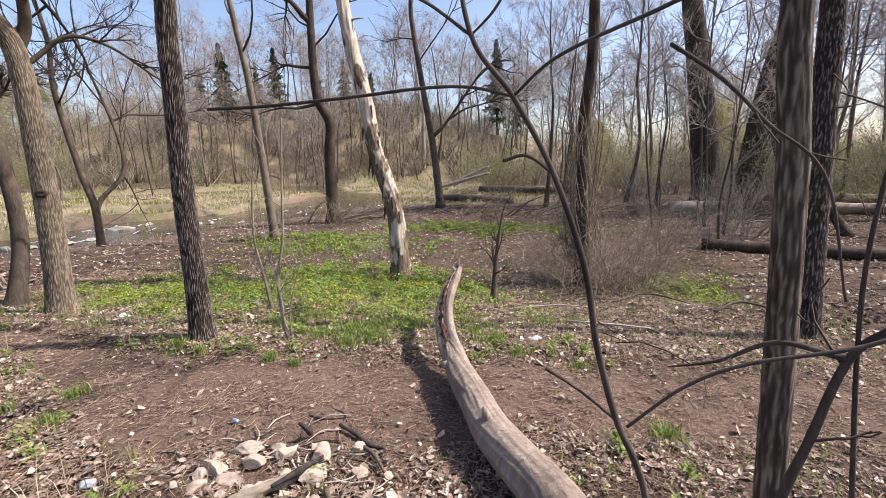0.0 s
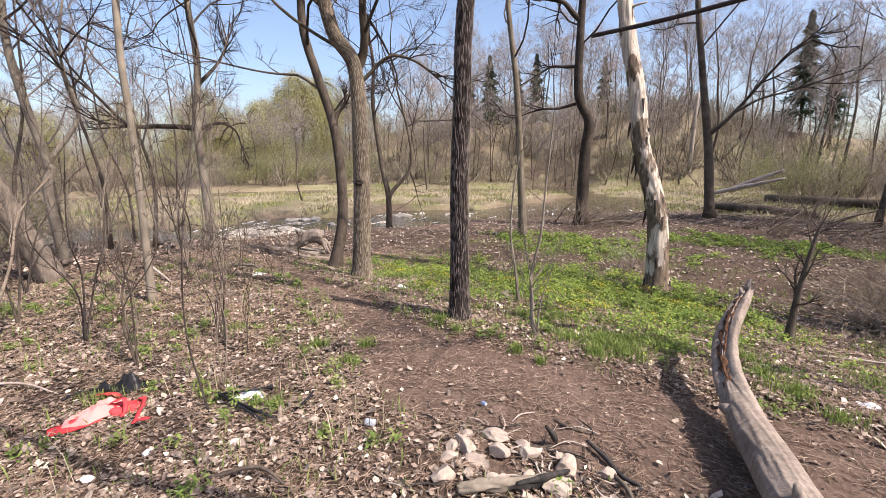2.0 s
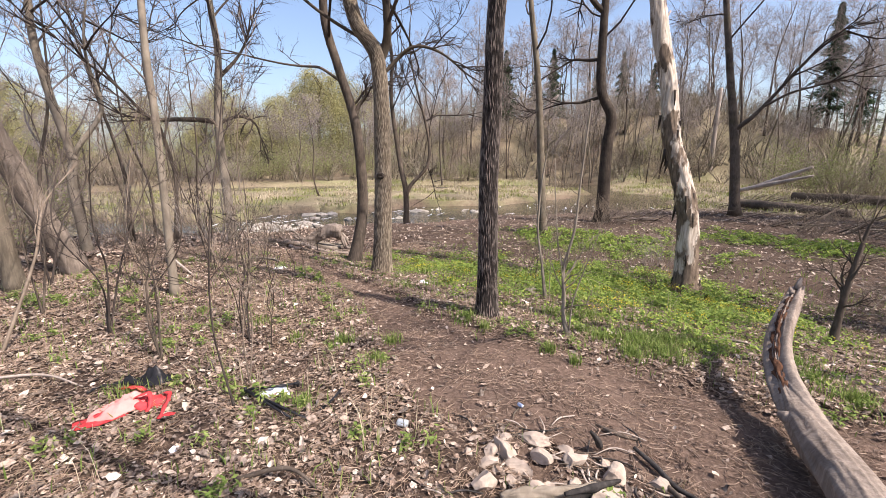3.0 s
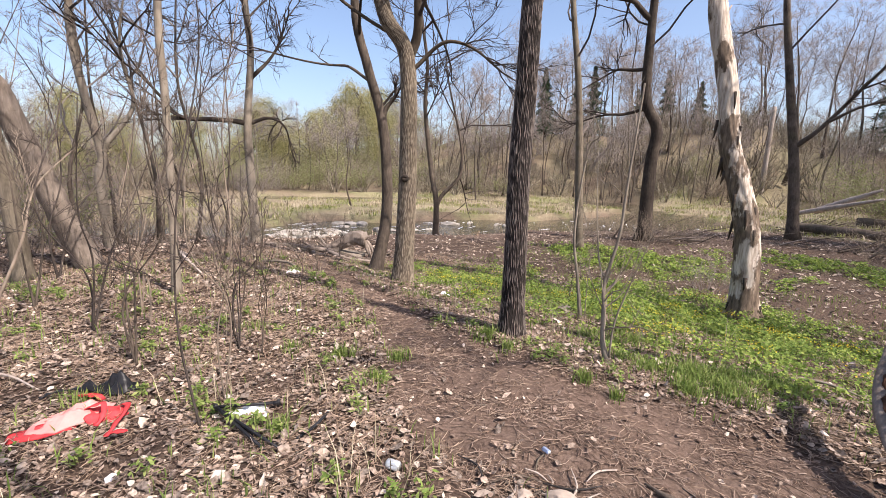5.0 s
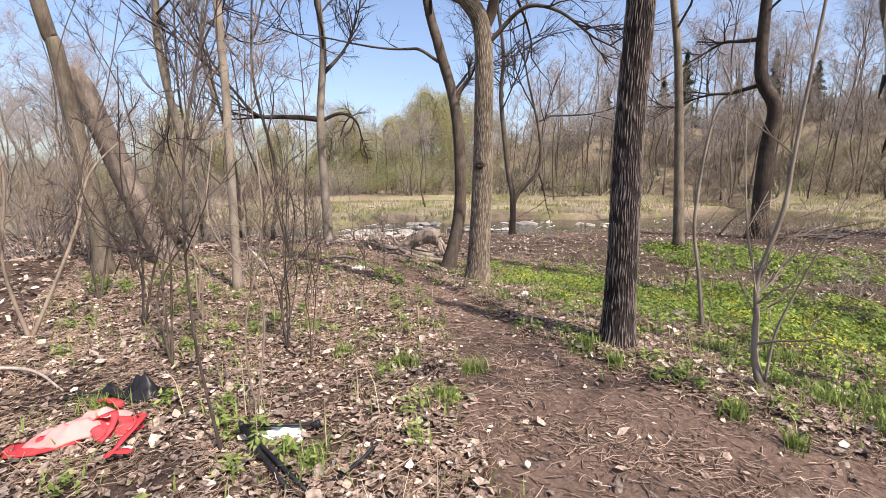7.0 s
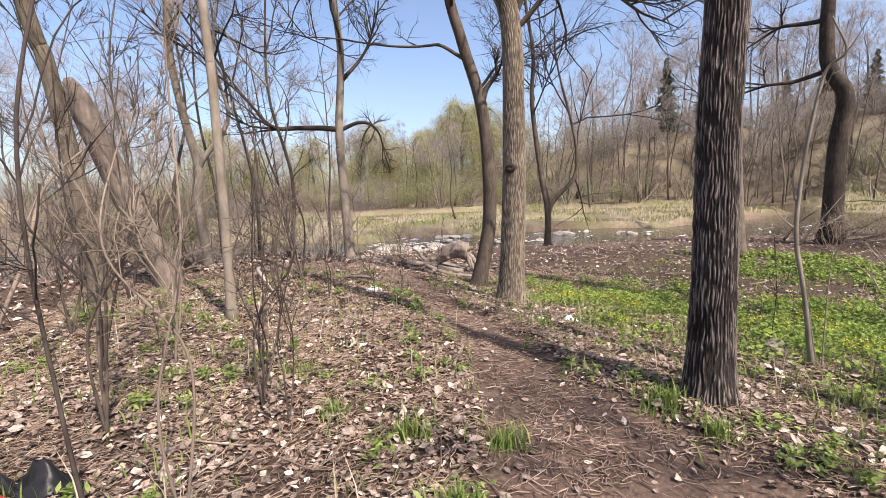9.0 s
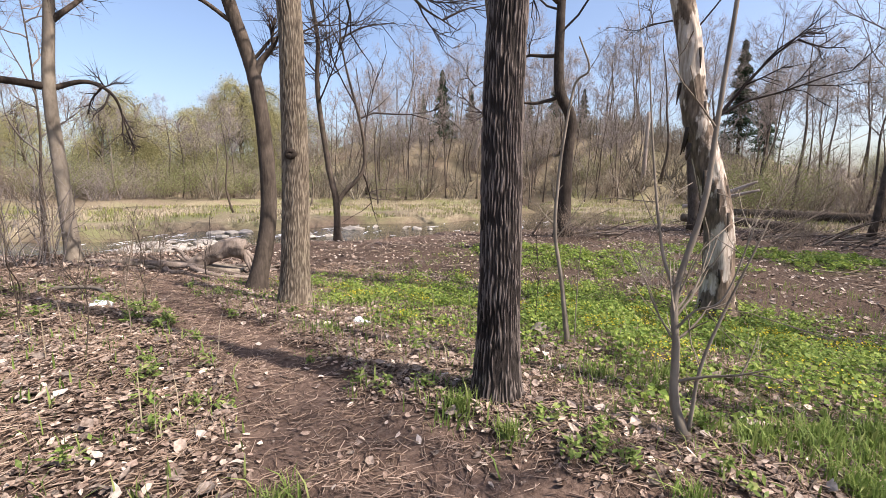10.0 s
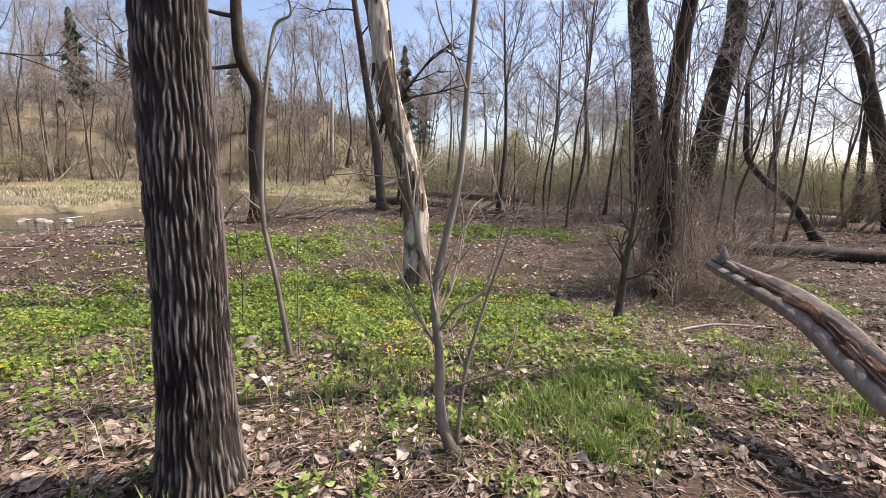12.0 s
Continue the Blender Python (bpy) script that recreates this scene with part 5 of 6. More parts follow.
def conifer_meshes(seed, h):
    rng = np.random.RandomState(seed)
    t, c = Mesh(), Mesh()
    tube(t, [(0, 0, 0), (0, 0, h * 0.5), (0, 0, h)], [h * 0.018, h * 0.011, 0.02], 7)
    n = 15000
    u = rng.uniform(0, 1, n) ** 0.75
    z = h * (0.12 + 0.87 * u)
    tier = 0.66 + 0.34 * np.sin(z / h * 60 + rng.uniform(-0.6, 0.6, n))
    ang = rng.uniform(0, 6.28, n)
    lobes = 0.8 + 0.3 * np.sin(ang * 5 + z * 3) * np.sin(z * 2.1 + seed)
    rr = h * 0.3 * (1.02 - u) ** 0.95 * tier * lobes * np.sqrt(rng.uniform(0.1, 1, n))
    p = np.stack([rr * np.cos(ang), rr * np.sin(ang), z - 0.3 * rr], -1)
    d = np.stack([np.cos(ang), np.sin(ang), rng.uniform(-0.7, 0.1, n)], -1) * rng.uniform(0.1, 0.3, (n, 1))
    w = np.stack([-np.sin(ang), np.cos(ang), rng.normal(0, 0.4, n)], -1) * rng.uniform(0.025, 0.07, (n, 1))
    c.add(np.stack([p - d, p + w, p + d, p - w], 1).reshape(-1, 3), np.arange(n * 4).reshape(-1, 4))
    return t.data("trunk"), c.data("crown", False)


def planted(name, meshes, mats, parts_, label, category, group):
    ob = thing(name, (0, 0, -200), label, category, group)
    for me, mt, nm in zip(meshes, mats, parts_):
        o = part(nm, me, mt, ob)
        if nm in ("crown", "foliage", "bough"):
            o["kind"] = "stuff"
    return ob


class Kind:
    """A few grown variants of one plant, of which copies are set out."""
    def __init__(self, variants):
        self.v, self.used = variants, set()

    def put(self, rng, x, y, size, sink=0.1):
        i = rng.randint(len(self.v))
        m = pose(x, y, ground_z(x, y) - sink, rng.uniform(-3, 3), rng.uniform(-3, 3), rng.uniform(0, 360))
        src = self.v[i]
        s = Vector((size, size, size * rng.uniform(0.9, 1.1)))
        if i not in self.used:
            self.used.add(i)
            src.matrix_basis = m
            src.scale = s
        else:
            ob = copy_thing(src, m)
            ob.scale = s


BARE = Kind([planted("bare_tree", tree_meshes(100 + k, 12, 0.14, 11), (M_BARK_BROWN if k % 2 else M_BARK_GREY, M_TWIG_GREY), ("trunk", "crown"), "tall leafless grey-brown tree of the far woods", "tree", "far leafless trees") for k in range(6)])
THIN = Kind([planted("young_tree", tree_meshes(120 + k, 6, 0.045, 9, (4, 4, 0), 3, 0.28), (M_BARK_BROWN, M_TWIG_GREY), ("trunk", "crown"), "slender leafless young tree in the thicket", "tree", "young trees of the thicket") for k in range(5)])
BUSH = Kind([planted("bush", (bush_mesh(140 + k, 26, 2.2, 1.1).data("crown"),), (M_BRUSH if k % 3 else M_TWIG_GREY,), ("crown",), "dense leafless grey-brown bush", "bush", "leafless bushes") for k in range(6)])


def budding(seed):
    mb = bush_mesh(seed, 16, 2.4, 1.2)
    rng = np.random.RandomState(seed)
    v = np.concatenate(mb.v)
    lv = Mesh()
    leaf_cloud(lv, rng, v[v[:, 2] > 0.5], 3600, 0.09, 0.03)
    return mb.data("crown"), lv.data("foliage")


BUD = Kind([planted("budding_bush", budding(160 + k), (M_BRUSH, M_BUDS), ("crown", "foliage"), "bush with yellow-green opening leaves", "bush", "budding bushes") for k in range(3)])
WILLOW = Kind([planted("willow", willow_meshes(170 + k, 9, 4.2, 38000), (M_BARK_BROWN, M_WILLOW, M_BARK_BROWN), ("trunk", "crown", "bough"), "round willow in yellow-green catkins across the river", "tree", "yellow-green willows") for k in range(3)])
FIR = Kind([planted("conifer", conifer_meshes(180 + k, 11), (M_BARK_DARK, M_NEEDLE), ("trunk", "crown"), "dark green conifer among bare trees on the hill", "tree", "conifers on the hill") for k in range(2)])


def polar(a, r):
    """A place by degrees to the left of +y and metres from the start."""
    return -r * math.sin(radians(a)), 2.0 + r * math.cos(radians(a))


rng = np.random.RandomState(200)
for a, r, s in ((70, 52, 1.0), (66, 56, 0.95), (73, 50, 0.85), (60, 58, 1.2), (57.5, 60, 1.25), (63, 62, 0.9), (78, 56, 0.8), (54, 62, 0.8), (86, 48, 0.7), (90, 55, 0.9), (-20, 38, 0.62), (-23, 42, 0.6), (-8, 40, 0.6)):
    WILLOW.put(rng, *polar(a, r), s)
for a, r, s in ((4, 60, 1.0), (1.5, 66, 0.8), (20, 60, 0.55), (23, 62, 0.65), (26, 62, 0.55), (31, 58, 0.75), (33, 60, 0.6), (36.5, 55, 0.75), (39, 60, 0.55)):
    FIR.put(rng, *polar(a, r), s)
n = 0
while n < 172:                                    # the leafless woods behind
    a, r = rng.uniform(-66, 104), rng.uniform(44, 92)
    if 50 < a < 80 and r < 64:
        continue
    BARE.put(rng, *polar(a, r), rng.uniform(0.6, 1.15) * (0.72 if a > 50 else 1.0))
    n += 1
for k in range(15):                               # nearer trees on the flat
    a, r = rng.uniform(-62, 8), rng.uniform(18, 42)
    BARE.put(rng, *polar(a, r), rng.uniform(0.5, 0.9))
for x, y, s in ((1.1, 21.3, 0.75), (4.9, 23.5, 0.85), (2.2, 28.1, 0.85), (6.5, 26, 0.8), (11, 21, 0.7), (-26, 28, 0.6), (-24, 20, 0.45), (-22, 14, 0.4)):
    BARE.put(rng, x, y, s)
for k in range(18):                               # small trees along the far bank
    a, r = rng.uniform(14, 48), rng.uniform(40.5, 47)
    BARE.put(rng, *polar(a, r), rng.uniform(0.42, 0.72))
for k in range(16):
    a, r = rng.uniform(50, 92), rng.uniform(42, 50)
    BARE.put(rng, *polar(a, r), rng.uniform(0.4, 0.62))
for k in range(44):                               # thicket on the flat
    a, r = rng.uniform(-64, -2), rng.uniform(11, 34)
    THIN.put(rng, *polar(a, r), rng.uniform(0.6, 1.3))
for k in range(12):
    a, r = rng.uniform(74, 104), rng.uniform(10, 26)
    THIN.put(rng, *polar(a, r), rng.uniform(0.6, 1.2), 0.05)
for k in range(60):                               # slim trees on the hillside
    a, r = rng.uniform(2, 58), rng.uniform(40, 56)
    THIN.put(rng, *polar(a, r), rng.uniform(0.9, 1.6))
for k in range(40):
    a, r = rng.uniform(50, 104), rng.uniform(42, 60)
    BUD.put(rng, *polar(a, r), rng.uniform(0.9, 1.6))
n = 0
while n < 290:                                    # brush on the hill and along the far bank
    a, r = rng.uniform(-66, 104), rng.uniform(39, 72)
    x, y = polar(a, r)
    if a < 6 and rng.uniform() < 0.4:
        a, r = rng.uniform(-64, 3), rng.uniform(17, 44)
        x, y = polar(a, r)
    if -0.3 > ground_z(x, y) and a > 20 and r < 40:
        continue
    (BUSH if rng.uniform() < 0.86 else BUD).put(rng, x, y, rng.uniform(0.7, 1.7))
    n += 1
for k in range(26):
    a, r = rng.uniform(-64, -24), rng.uniform(20, 42)
    BUD.put(rng, *polar(a, r), rng.uniform(0.8, 1.6))
for x, y, s in ((-1.9, 30, 1.3), (-2.6, 32, 1.2), (-0.9, 31, 1.1), (5.2, 26, 1.3), (6.4, 28, 1.4), (4.2, 29, 1.2)):
    BUD.put(rng, x, y, s)
for k in range(34):                               # riverside brush
    a, r = rng.uniform(84, 122), rng.uniform(9, 34)
    x, y = polar(a, r)
    (BUSH if k % 4 else BUD).put(rng, x, y, rng.uniform(0.5, 1.1))
for k in range(46):
    a, r = rng.uniform(96, 126), rng.uniform(22, 70)
    BARE.put(rng, *polar(a, r), rng.uniform(0.5, 0.9))
for x, y, s in ((-9.4, 4.2, 0.6), (-9.9, 5.8, 0.5), (-12.5, 4.2, 0.6), (-12.0, 2.6, 0.7), (-9.6, 0.9, 0.8), (-13, 1.2, 0.8), (-6.2, 15.2, 0.5), (-5.6, 16.0, 0.5), (-7.3, 16.4, 0.5), (-3.0, 10.6, 0.35), (-8.0, 15.0, 0.4), (2.4, 10.4, 0.6), (3.4, 12.0, 0.7), (5.0, 13.0, 0.8), (6.5, 15, 0.9), (7.5, 18.5, 1.0), (9.8, 19.0, 1.0), (1.0, 14.5, 0.5), (-1, 17, 0.5), (2.6, 17, 0.6), (4.5, 19, 0.8), (1.9, 9.2, 0.55), (2.5, 9.7, 0.65), (1.5, 8.8, 0.4), (2.2, 9.0, 0.4), (0.9, 9.3, 0.4)):
    BUSH.put(rng, x, y, s)

def far_brush():
    """The grey-tan scrub that covers the hillside and the far bank."""
    rng = np.random.RandomState(205)
    stock = []
    for k in range(12):
        b = bush_mesh(220 + k, 11, 2.0, 0.9, 0.034, 1, (5, 5, 4), 0)
        stock.append((np.concatenate(b.v), np.concatenate(b.q)))
    mb = Mesh()
    n = 0
    while n < 720:
        a, r = rng.uniform(-66, 104), rng.uniform(39, 66)
        if a < 4:
            r = rng.uniform(28, 60)
            if rng.uniform() < 0.45:
                continue
        x, y = polar(a, r)
        z = ground_z(x, y)
        if z < -0.45 and a > 12:
            continue
        v, q = stock[rng.randint(12)]
        c, s, k = math.cos(r * 7), math.sin(r * 7), rng.uniform(0.6, 1.5)
        w = np.stack([v[:, 0] * c - v[:, 1] * s, v[:, 0] * s + v[:, 1] * c, v[:, 2] * rng.uniform(0.8, 1.2)], -1) * k + np.array([x, y, z])
        mb.add(w, q)
        n += 1
    whole("far_scrub", mb, M_SCRUB, "grey-tan leafless scrub covering the hillside", "scrub", "stuff")


far_brush()
# fallen trunks, far snags and brushwood on the flat
for pts, r, m, lab in (
        ([(-3.9, 26.1, 0.25), (-3.2, 25.9, 0.6), (-2.5, 25.7, 0.95), (-1.9, 25.6, 1.25)], [0.13, 0.14, 0.1, 0.05], M_DEADWOOD, "bleached fallen tree propped across brushwood"),
        ([(-4.6, 25.6, 0.1), (-3.2, 25.4, 0.5), (-1.8, 25.2, 0.9)], [0.09, 0.1, 0.05], M_DEADWOOD, "bleached fallen branch on brushwood"),
        ([(-4.4, 24.2, -0.3), (-2.4, 23.6, -0.35), (-0.4, 22.8, -0.45)], [0.17, 0.2, 0.12], M_BARK_BROWN, "brown fallen trunk on the flat ground"),
        ([(4.6, 12.8, -0.45), (6.6, 12.4, -0.42), (9.2, 12.0, -0.42)], [0.14, 0.15, 0.12], M_BARK_DARK, "dark mossy fallen trunk in the grass"),
        ([(6.0, 20.5, -0.35), (10.0, 20.6, -0.3), (14.5, 20.0, -0.3)], [0.26, 0.24, 0.2], M_DEADWOOD, "long pale fallen trunk in the thicket"),
        ([(9.0, 24.0, -0.25), (14.0, 23.0, -0.2), (19.0, 23.5, -0.2)], [0.3, 0.26, 0.2], M_BARK_GREY, "long grey fallen trunk in the thicket"),
        ([(-2.8, 29.5, -0.3), (0.8, 28.6, -0.25), (4.2, 28.4, -0.3)], [0.24, 0.22, 0.18], M_BARK_BROWN, "fallen trunk at the edge of the thicket")):
    pts = [(x, y, max(z, ground_z(x, y) + 0.12 * (i == 0 or z < 0))) for i, (x, y, z) in enumerate(pts)]
    stick("fallen_tree", pts, r, m, lab, "log", 14, 0.18)
for (x, y), pts, r in (((-27.2, 43.9), [(0, 0, 0), (0.2, 0.1, 2.4), (0.9, 0.5, 4.4), (2.0, 1.0, 5.8)], [0.32, 0.28, 0.24, 0.1]), ((-25.5, 44.6), [(0, 0, 0), (0.5, 0.2, 1.2), (1.6, 0.8, 2.8)], [0.22, 0.18, 0.1]), ((-10.5, 46.0), [(0, 0, 0), (0.05, 0, 3.6), (0.1, 0, 7.4)], [0.2, 0.18, 0.15])):
    z = ground_z(x, y) - 0.1
    stick("dead_snag", [(x + a, y + b, z + c) for a, b, c in pts], r, M_DEADWOOD, "bleached broken snag on the far bank", "snag", 12, 0.2)
rng = np.random.RandomState(210)
for (cx, cy, ex, ey, num) in ((-3.6, 25.0, 2.4, 1.4, 40), (1.2, 19.5, 3.0, 1.6, 30), (6.5, 17.0, 3.5, 2.0, 26), (-6.4, 16.6, 1.2, 0.8, 22), (-1.8, 18.2, 2.5, 1.0, 30)):
    for k in range(num):
        x, y, t, ln = cx + rng.normal(0, ex * 0.5), cy + rng.normal(0, ey * 0.5), rng.uniform(-0.6, 0.8), rng.uniform(0.5, 1.6)
        r, u = rng.uniform(0.01, 0.034), abs(rng.normal(0, 0.22))
        stick("brushwood_branch", [(x, y, ground_z(x, y) + 0.02), (x + ln * math.cos(t) * 0.5, y + ln * math.sin(t) * 0.5, ground_z(x, y) + 0.06 + u), (x + ln * math.cos(t), y + ln * math.sin(t), ground_z(x, y) + 0.08 + u * 1.6)], [r, r * 0.8, r * 0.3],
              (M_BRUSH, M_BARK_BROWN, M_BARK_BROWN, M_LOG)[k % 4], "dead branch in a heap of brushwood", "branch", 5, 0.1, "heaps of brushwood")


# ---- leaves, stalks, grass and small plants on the ground ----
def scatter(rng, n, x0, x1, y0, y1, keep):
    x, y = rng.uniform(x0, x1, n), rng.uniform(y0, y1, n)
    ok = rng.uniform(0, 1, n) < keep(x, y)
    return x[ok], y[ok]


def turns(rng, n, tilt):
    a, b, c = rng.uniform(0, 6.28, n), rng.normal(0, tilt, n), rng.normal(0, tilt, n)
    X = np.stack([np.cos(a) * np.cos(b), np.sin(a) * np.cos(b), np.sin(b)], -1)
    Y = np.stack([-np.sin(a) * np.cos(c), np.cos(a) * np.cos(c), np.sin(c)], -1)
    Z = np.cross(X, Y)
    return X, Y, Z


def leaves_on_ground(name, rng, x, y, size, mat, label, category, lift=0.012, tilt=0.3):
    """Curled dead leaves: a pointed oval folded along its rib."""
    n = len(x)
    X, Y, Z = turns(rng, n, tilt)
    s = size * rng.uniform(0.45, 1.35, (n, 1))
    w = rng.uniform(0.4, 0.85, (n, 1))
    curl = rng.uniform(-0.15, 0.6, (n, 1))
    c = np.stack([x, y, height(x, y) + lift * rng.uniform(0.2, 1.6, n)], -1)
    pts = []
    for u, v, k in ((-1, 0, 0.3), (-0.35, 1, 0.6), (0.35, 0.85, 0.6), (1, 0, 0.5), (0.35, -0.85, 0.6), (-0.35, -1, 0.6), (0, 0, 0)):
        j = rng.uniform(0.65, 1.25, (n, 1))
        pts.append(c + X * s * u * j + Y * s * w * v * j + Z * s * (curl * k + rng.normal(0, 0.1, (n, 1))))
    V = np.stack(pts, 1).reshape(-1, 3)
    i = np.arange(n)[:, None] * 7
    q = np.concatenate([i + np.array([[6, 0, 1, 2]]), i + np.array([[6, 2, 3, 4]]), i + np.array([[6, 4, 5, 0]])])
    mb = Mesh()
    mb.add(V, q)
    return whole(name, mb, mat, label, category, "stuff", smooth=False)


def stalks(name, rng, x, y, length, wide, mat, label, category, tilt=0.06, lift=0.008):
    n = len(x)
    X, Y, Z = turns(rng, n, tilt)
    s = length * rng.uniform(0.4, 1.5, (n, 1))
    w = wide * rng.uniform(0.6, 1.5, (n, 1))
    c = np.stack([x, y, height(x, y) + lift], -1)
    bend = Y * s * rng.normal(0, 0.12, (n, 1))
    V = []
    for f, b in ((-0.5, 0), (0, 1), (0.5, 0)):
        for d, e in ((-0.5, 0), (0.5, 0), (0, 0.8)):
            V.append(c + X * s * f + bend * b + Y * w * d + Z * w * e)
    V = np.stack(V, 1).reshape(-1, 3)
    i = np.arange(n)[:, None] * 9
    q = np.concatenate([i + np.array([[r * 3 + k, r * 3 + (k + 1) % 3, r * 3 + 3 + (k + 1) % 3, r * 3 + 3 + k]]) for r in range(2) for k in range(3)])
    mb = Mesh()
    mb.add(V, q)
    return whole(name, mb, mat, label, category, "stuff")


def blades(name, rng, x, y, h, wide, mat, label, category, lean=0.45):
    n = len(x)
    a = rng.uniform(0, 6.28, n)
    hh = h * rng.uniform(0.45, 1.3, n)
    ln = rng.normal(0, lean, n)
    d = np.stack([np.cos(a), np.sin(a), np.zeros(n)], -1)
    s = np.stack([-np.sin(a), np.cos(a), np.zeros(n)], -1) * (wide * rng.uniform(0.6, 1.4, n))[:, None]
    c = np.stack([x, y, height(x, y) - 0.005], -1)
    up = np.zeros((n, 3))
    up[:, 2] = 1
    m1 = c + up * (hh * 0.55)[:, None] + d * (hh * ln * 0.3)[:, None]
    tip = c + up * (hh * (1 - 0.25 * np.abs(ln)))[:, None] + d * (hh * ln)[:, None]
    V = np.stack([c - s, c + s, m1 + s * 0.8, m1 - s * 0.8, tip], 1).reshape(-1, 3)
    i = np.arange(n)[:, None] * 5
    mb = Mesh()
    mb.add(V, i + np.array([[0, 1, 2, 3]]), i + np.array([[3, 2, 4]]))
    return whole(name, mb, mat, label, category, "stuff")


rng = np.random.RandomState(300)
dry = lambda x, y: (1 - 0.93 * path_mask(x, y)) * (1 - 0.75 * green_mask(x, y)) * np.clip(0.75 + 0.4 * waves(x, y, 0.9, 41), 0.1, 1) * (x > near_bank(y) + 0.5)
x, y = scatter(rng, 240000, -9, 3.6, 0.9, 9.6, lambda x, y: dry(x, y) * np.where((y < 4.6) & (x < -2.0), 1.0, 0.62))
leaves_on_ground("leaf_litter", rng, x, y, 0.019, M_LITTER, "thick carpet of curled pale and brown dead leaves", "leaves")
x, y = scatter(rng, 11000, -8, 3.2, 1.0, 8.8, dry)
leaves_on_ground("large_dead_leaves", rng, x, y, 0.031, M_LEAF_PALE, "large pale dead leaves lying on the litter", "leaves", 0.02, 0.35)
x, y = scatter(rng, 50000, -9, 12, -7, 9, lambda x, y: 0.8 * ((y < 0.9) | (x > 3.6)))
leaves_on_ground("outer_leaf_litter", rng, x, y, 0.04, M_LITTER, "dead leaves on the ground round the clearing", "leaves", 0.018, 0.35)
x, y = scatter(rng, 45000, -20, -9, -6, 8.6, lambda x, y: 0.75 * (x > near_bank(y) + 0.4))
leaves_on_ground("side_leaf_litter", rng, x, y, 0.045, M_LITTER, "dead leaves under the riverside brush", "leaves", 0.02, 0.35)
x, y = scatter(rng, 60000, -18, 14, 8.5, 26, lambda x, y: 0.8 * dry(x, y))
leaves_on_ground("far_leaf_litter", rng, x, y, 0.036, M_LEAF_PALE, "dead leaves strewn under the trees", "leaves", 0.02, 0.35)
x, y = scatter(rng, 150000, -9, 3.6, 0.9, 7.5, lambda x, y: np.clip(0.45 + 0.55 * waves(x, y, 0.7, 42), 0.12, 1) * (0.6 + 0.4 * path_mask(x, y)) * (1 - 0.5 * green_mask(x, y)))
stalks("dry_stalks", rng, x, y, 0.072, 0.0036, M_STRAW_BITS, "thin dry stalks and needles scattered over the soil", "stalks")
x, y = scatter(rng, 165000, -9, 3.6, 0.9, 9, lambda x, y: (1 - 0.8 * path_mask(x, y)) * (1 - 0.6 * green_mask(x, y)) * np.clip(0.5 + 0.5 * waves(x, y, 0.6, 43), 0.05, 1))
stalks("pale_straw", rng, x, y, 0.06, 0.003, M_STRAW_PALE, "pale dry straw and leaf shreds over the litter", "straw", 0.25, 0.022)
x, y = scatter(rng, 700, -9, 3.6, 0.9, 9, lambda x, y: 0.8 - 0.6 * path_mask(x, y))
stalks("fallen_twigs", rng, x, y, 0.26, 0.0055, M_STRAW_BITS, "fallen brown twigs on the ground", "twigs", 0.12, 0.02)
x, y = scatter(rng, 900, -13, 12, 9, 26, lambda x, y: 0.8 * (x > near_bank(y) + 0.5))
stalks("far_fallen_branches", rng, x, y, 0.5, 0.016, M_BRUSH, "fallen branches under the trees", "branches", 0.18, 0.04)


def cover_leaves():
    rng = np.random.RandomState(310)
    x, y = scatter(rng, 600000, -9, 5, 5.2, 16.5, lambda x, y: green_mask(x, y) ** 1.3 * np.clip(0.5 + 0.7 * waves(x, y, 0.4, 51) + 0.5 * waves(x, y, 1.1, 54), 0.04, 1))
    n = len(x)
    X, Y, Z = turns(rng, n, 0.45)
    s = rng.uniform(0.01, 0.025, (n, 1)) * (1 + 0.5 * ss(9, 13, y))[:, None]
    c = np.stack([x, y, height(x, y) + rng.uniform(0.01, 0.14, n) * (0.4 + 0.8 * green_mask(x, y)) * (1 + 0.4 * waves(x, y, 0.5, 53))], -1)
    V = np.stack([c - X * s, c + Y * s * 0.9 + Z * s * 0.2, c + X * s, c - Y * s * 0.9 + Z * s * 0.2], 1).reshape(-1, 3)
    mb = Mesh()
    mb.add(V, np.arange(n * 4).reshape(-1, 4))
    whole("groundcover", mb, M_COVER, "low bright green groundcover around the dead tree", "plants", "stuff", smooth=False)
    x, y = scatter(rng, 90000, -8, 0.6, 5.4, 10.6, lambda x, y: green_mask(x, y) ** 1.5 * np.clip(1.3 * waves(x, y, 1.4, 52) - 0.3, 0, 0.7))
    n = len(x)
    X, Y, Z = turns(rng, n, 0.4)
    c = np.stack([x, y, height(x, y) + rng.uniform(0.08, 0.15, n)], -1)
    s = rng.uniform(0.004, 0.008, (n, 1))
    ring = [c + X * s * math.cos(k) + Y * s * math.sin(k) + Z * s * 0.25 for k in np.arange(6) * math.pi / 3]
    V = np.stack([c] + ring, 1).reshape(-1, 3)
    i = np.arange(n)[:, None] * 7
    mb = Mesh()
    mb.add(V, None, np.concatenate([i + np.array([[0, 1 + k, 1 + (k + 1) % 6]]) for k in range(6)]))
    whole("yellow_flowers", mb, M_FLOWER, "small yellow flowers in the groundcover", "flowers", "stuff", smooth=False)


cover_leaves()


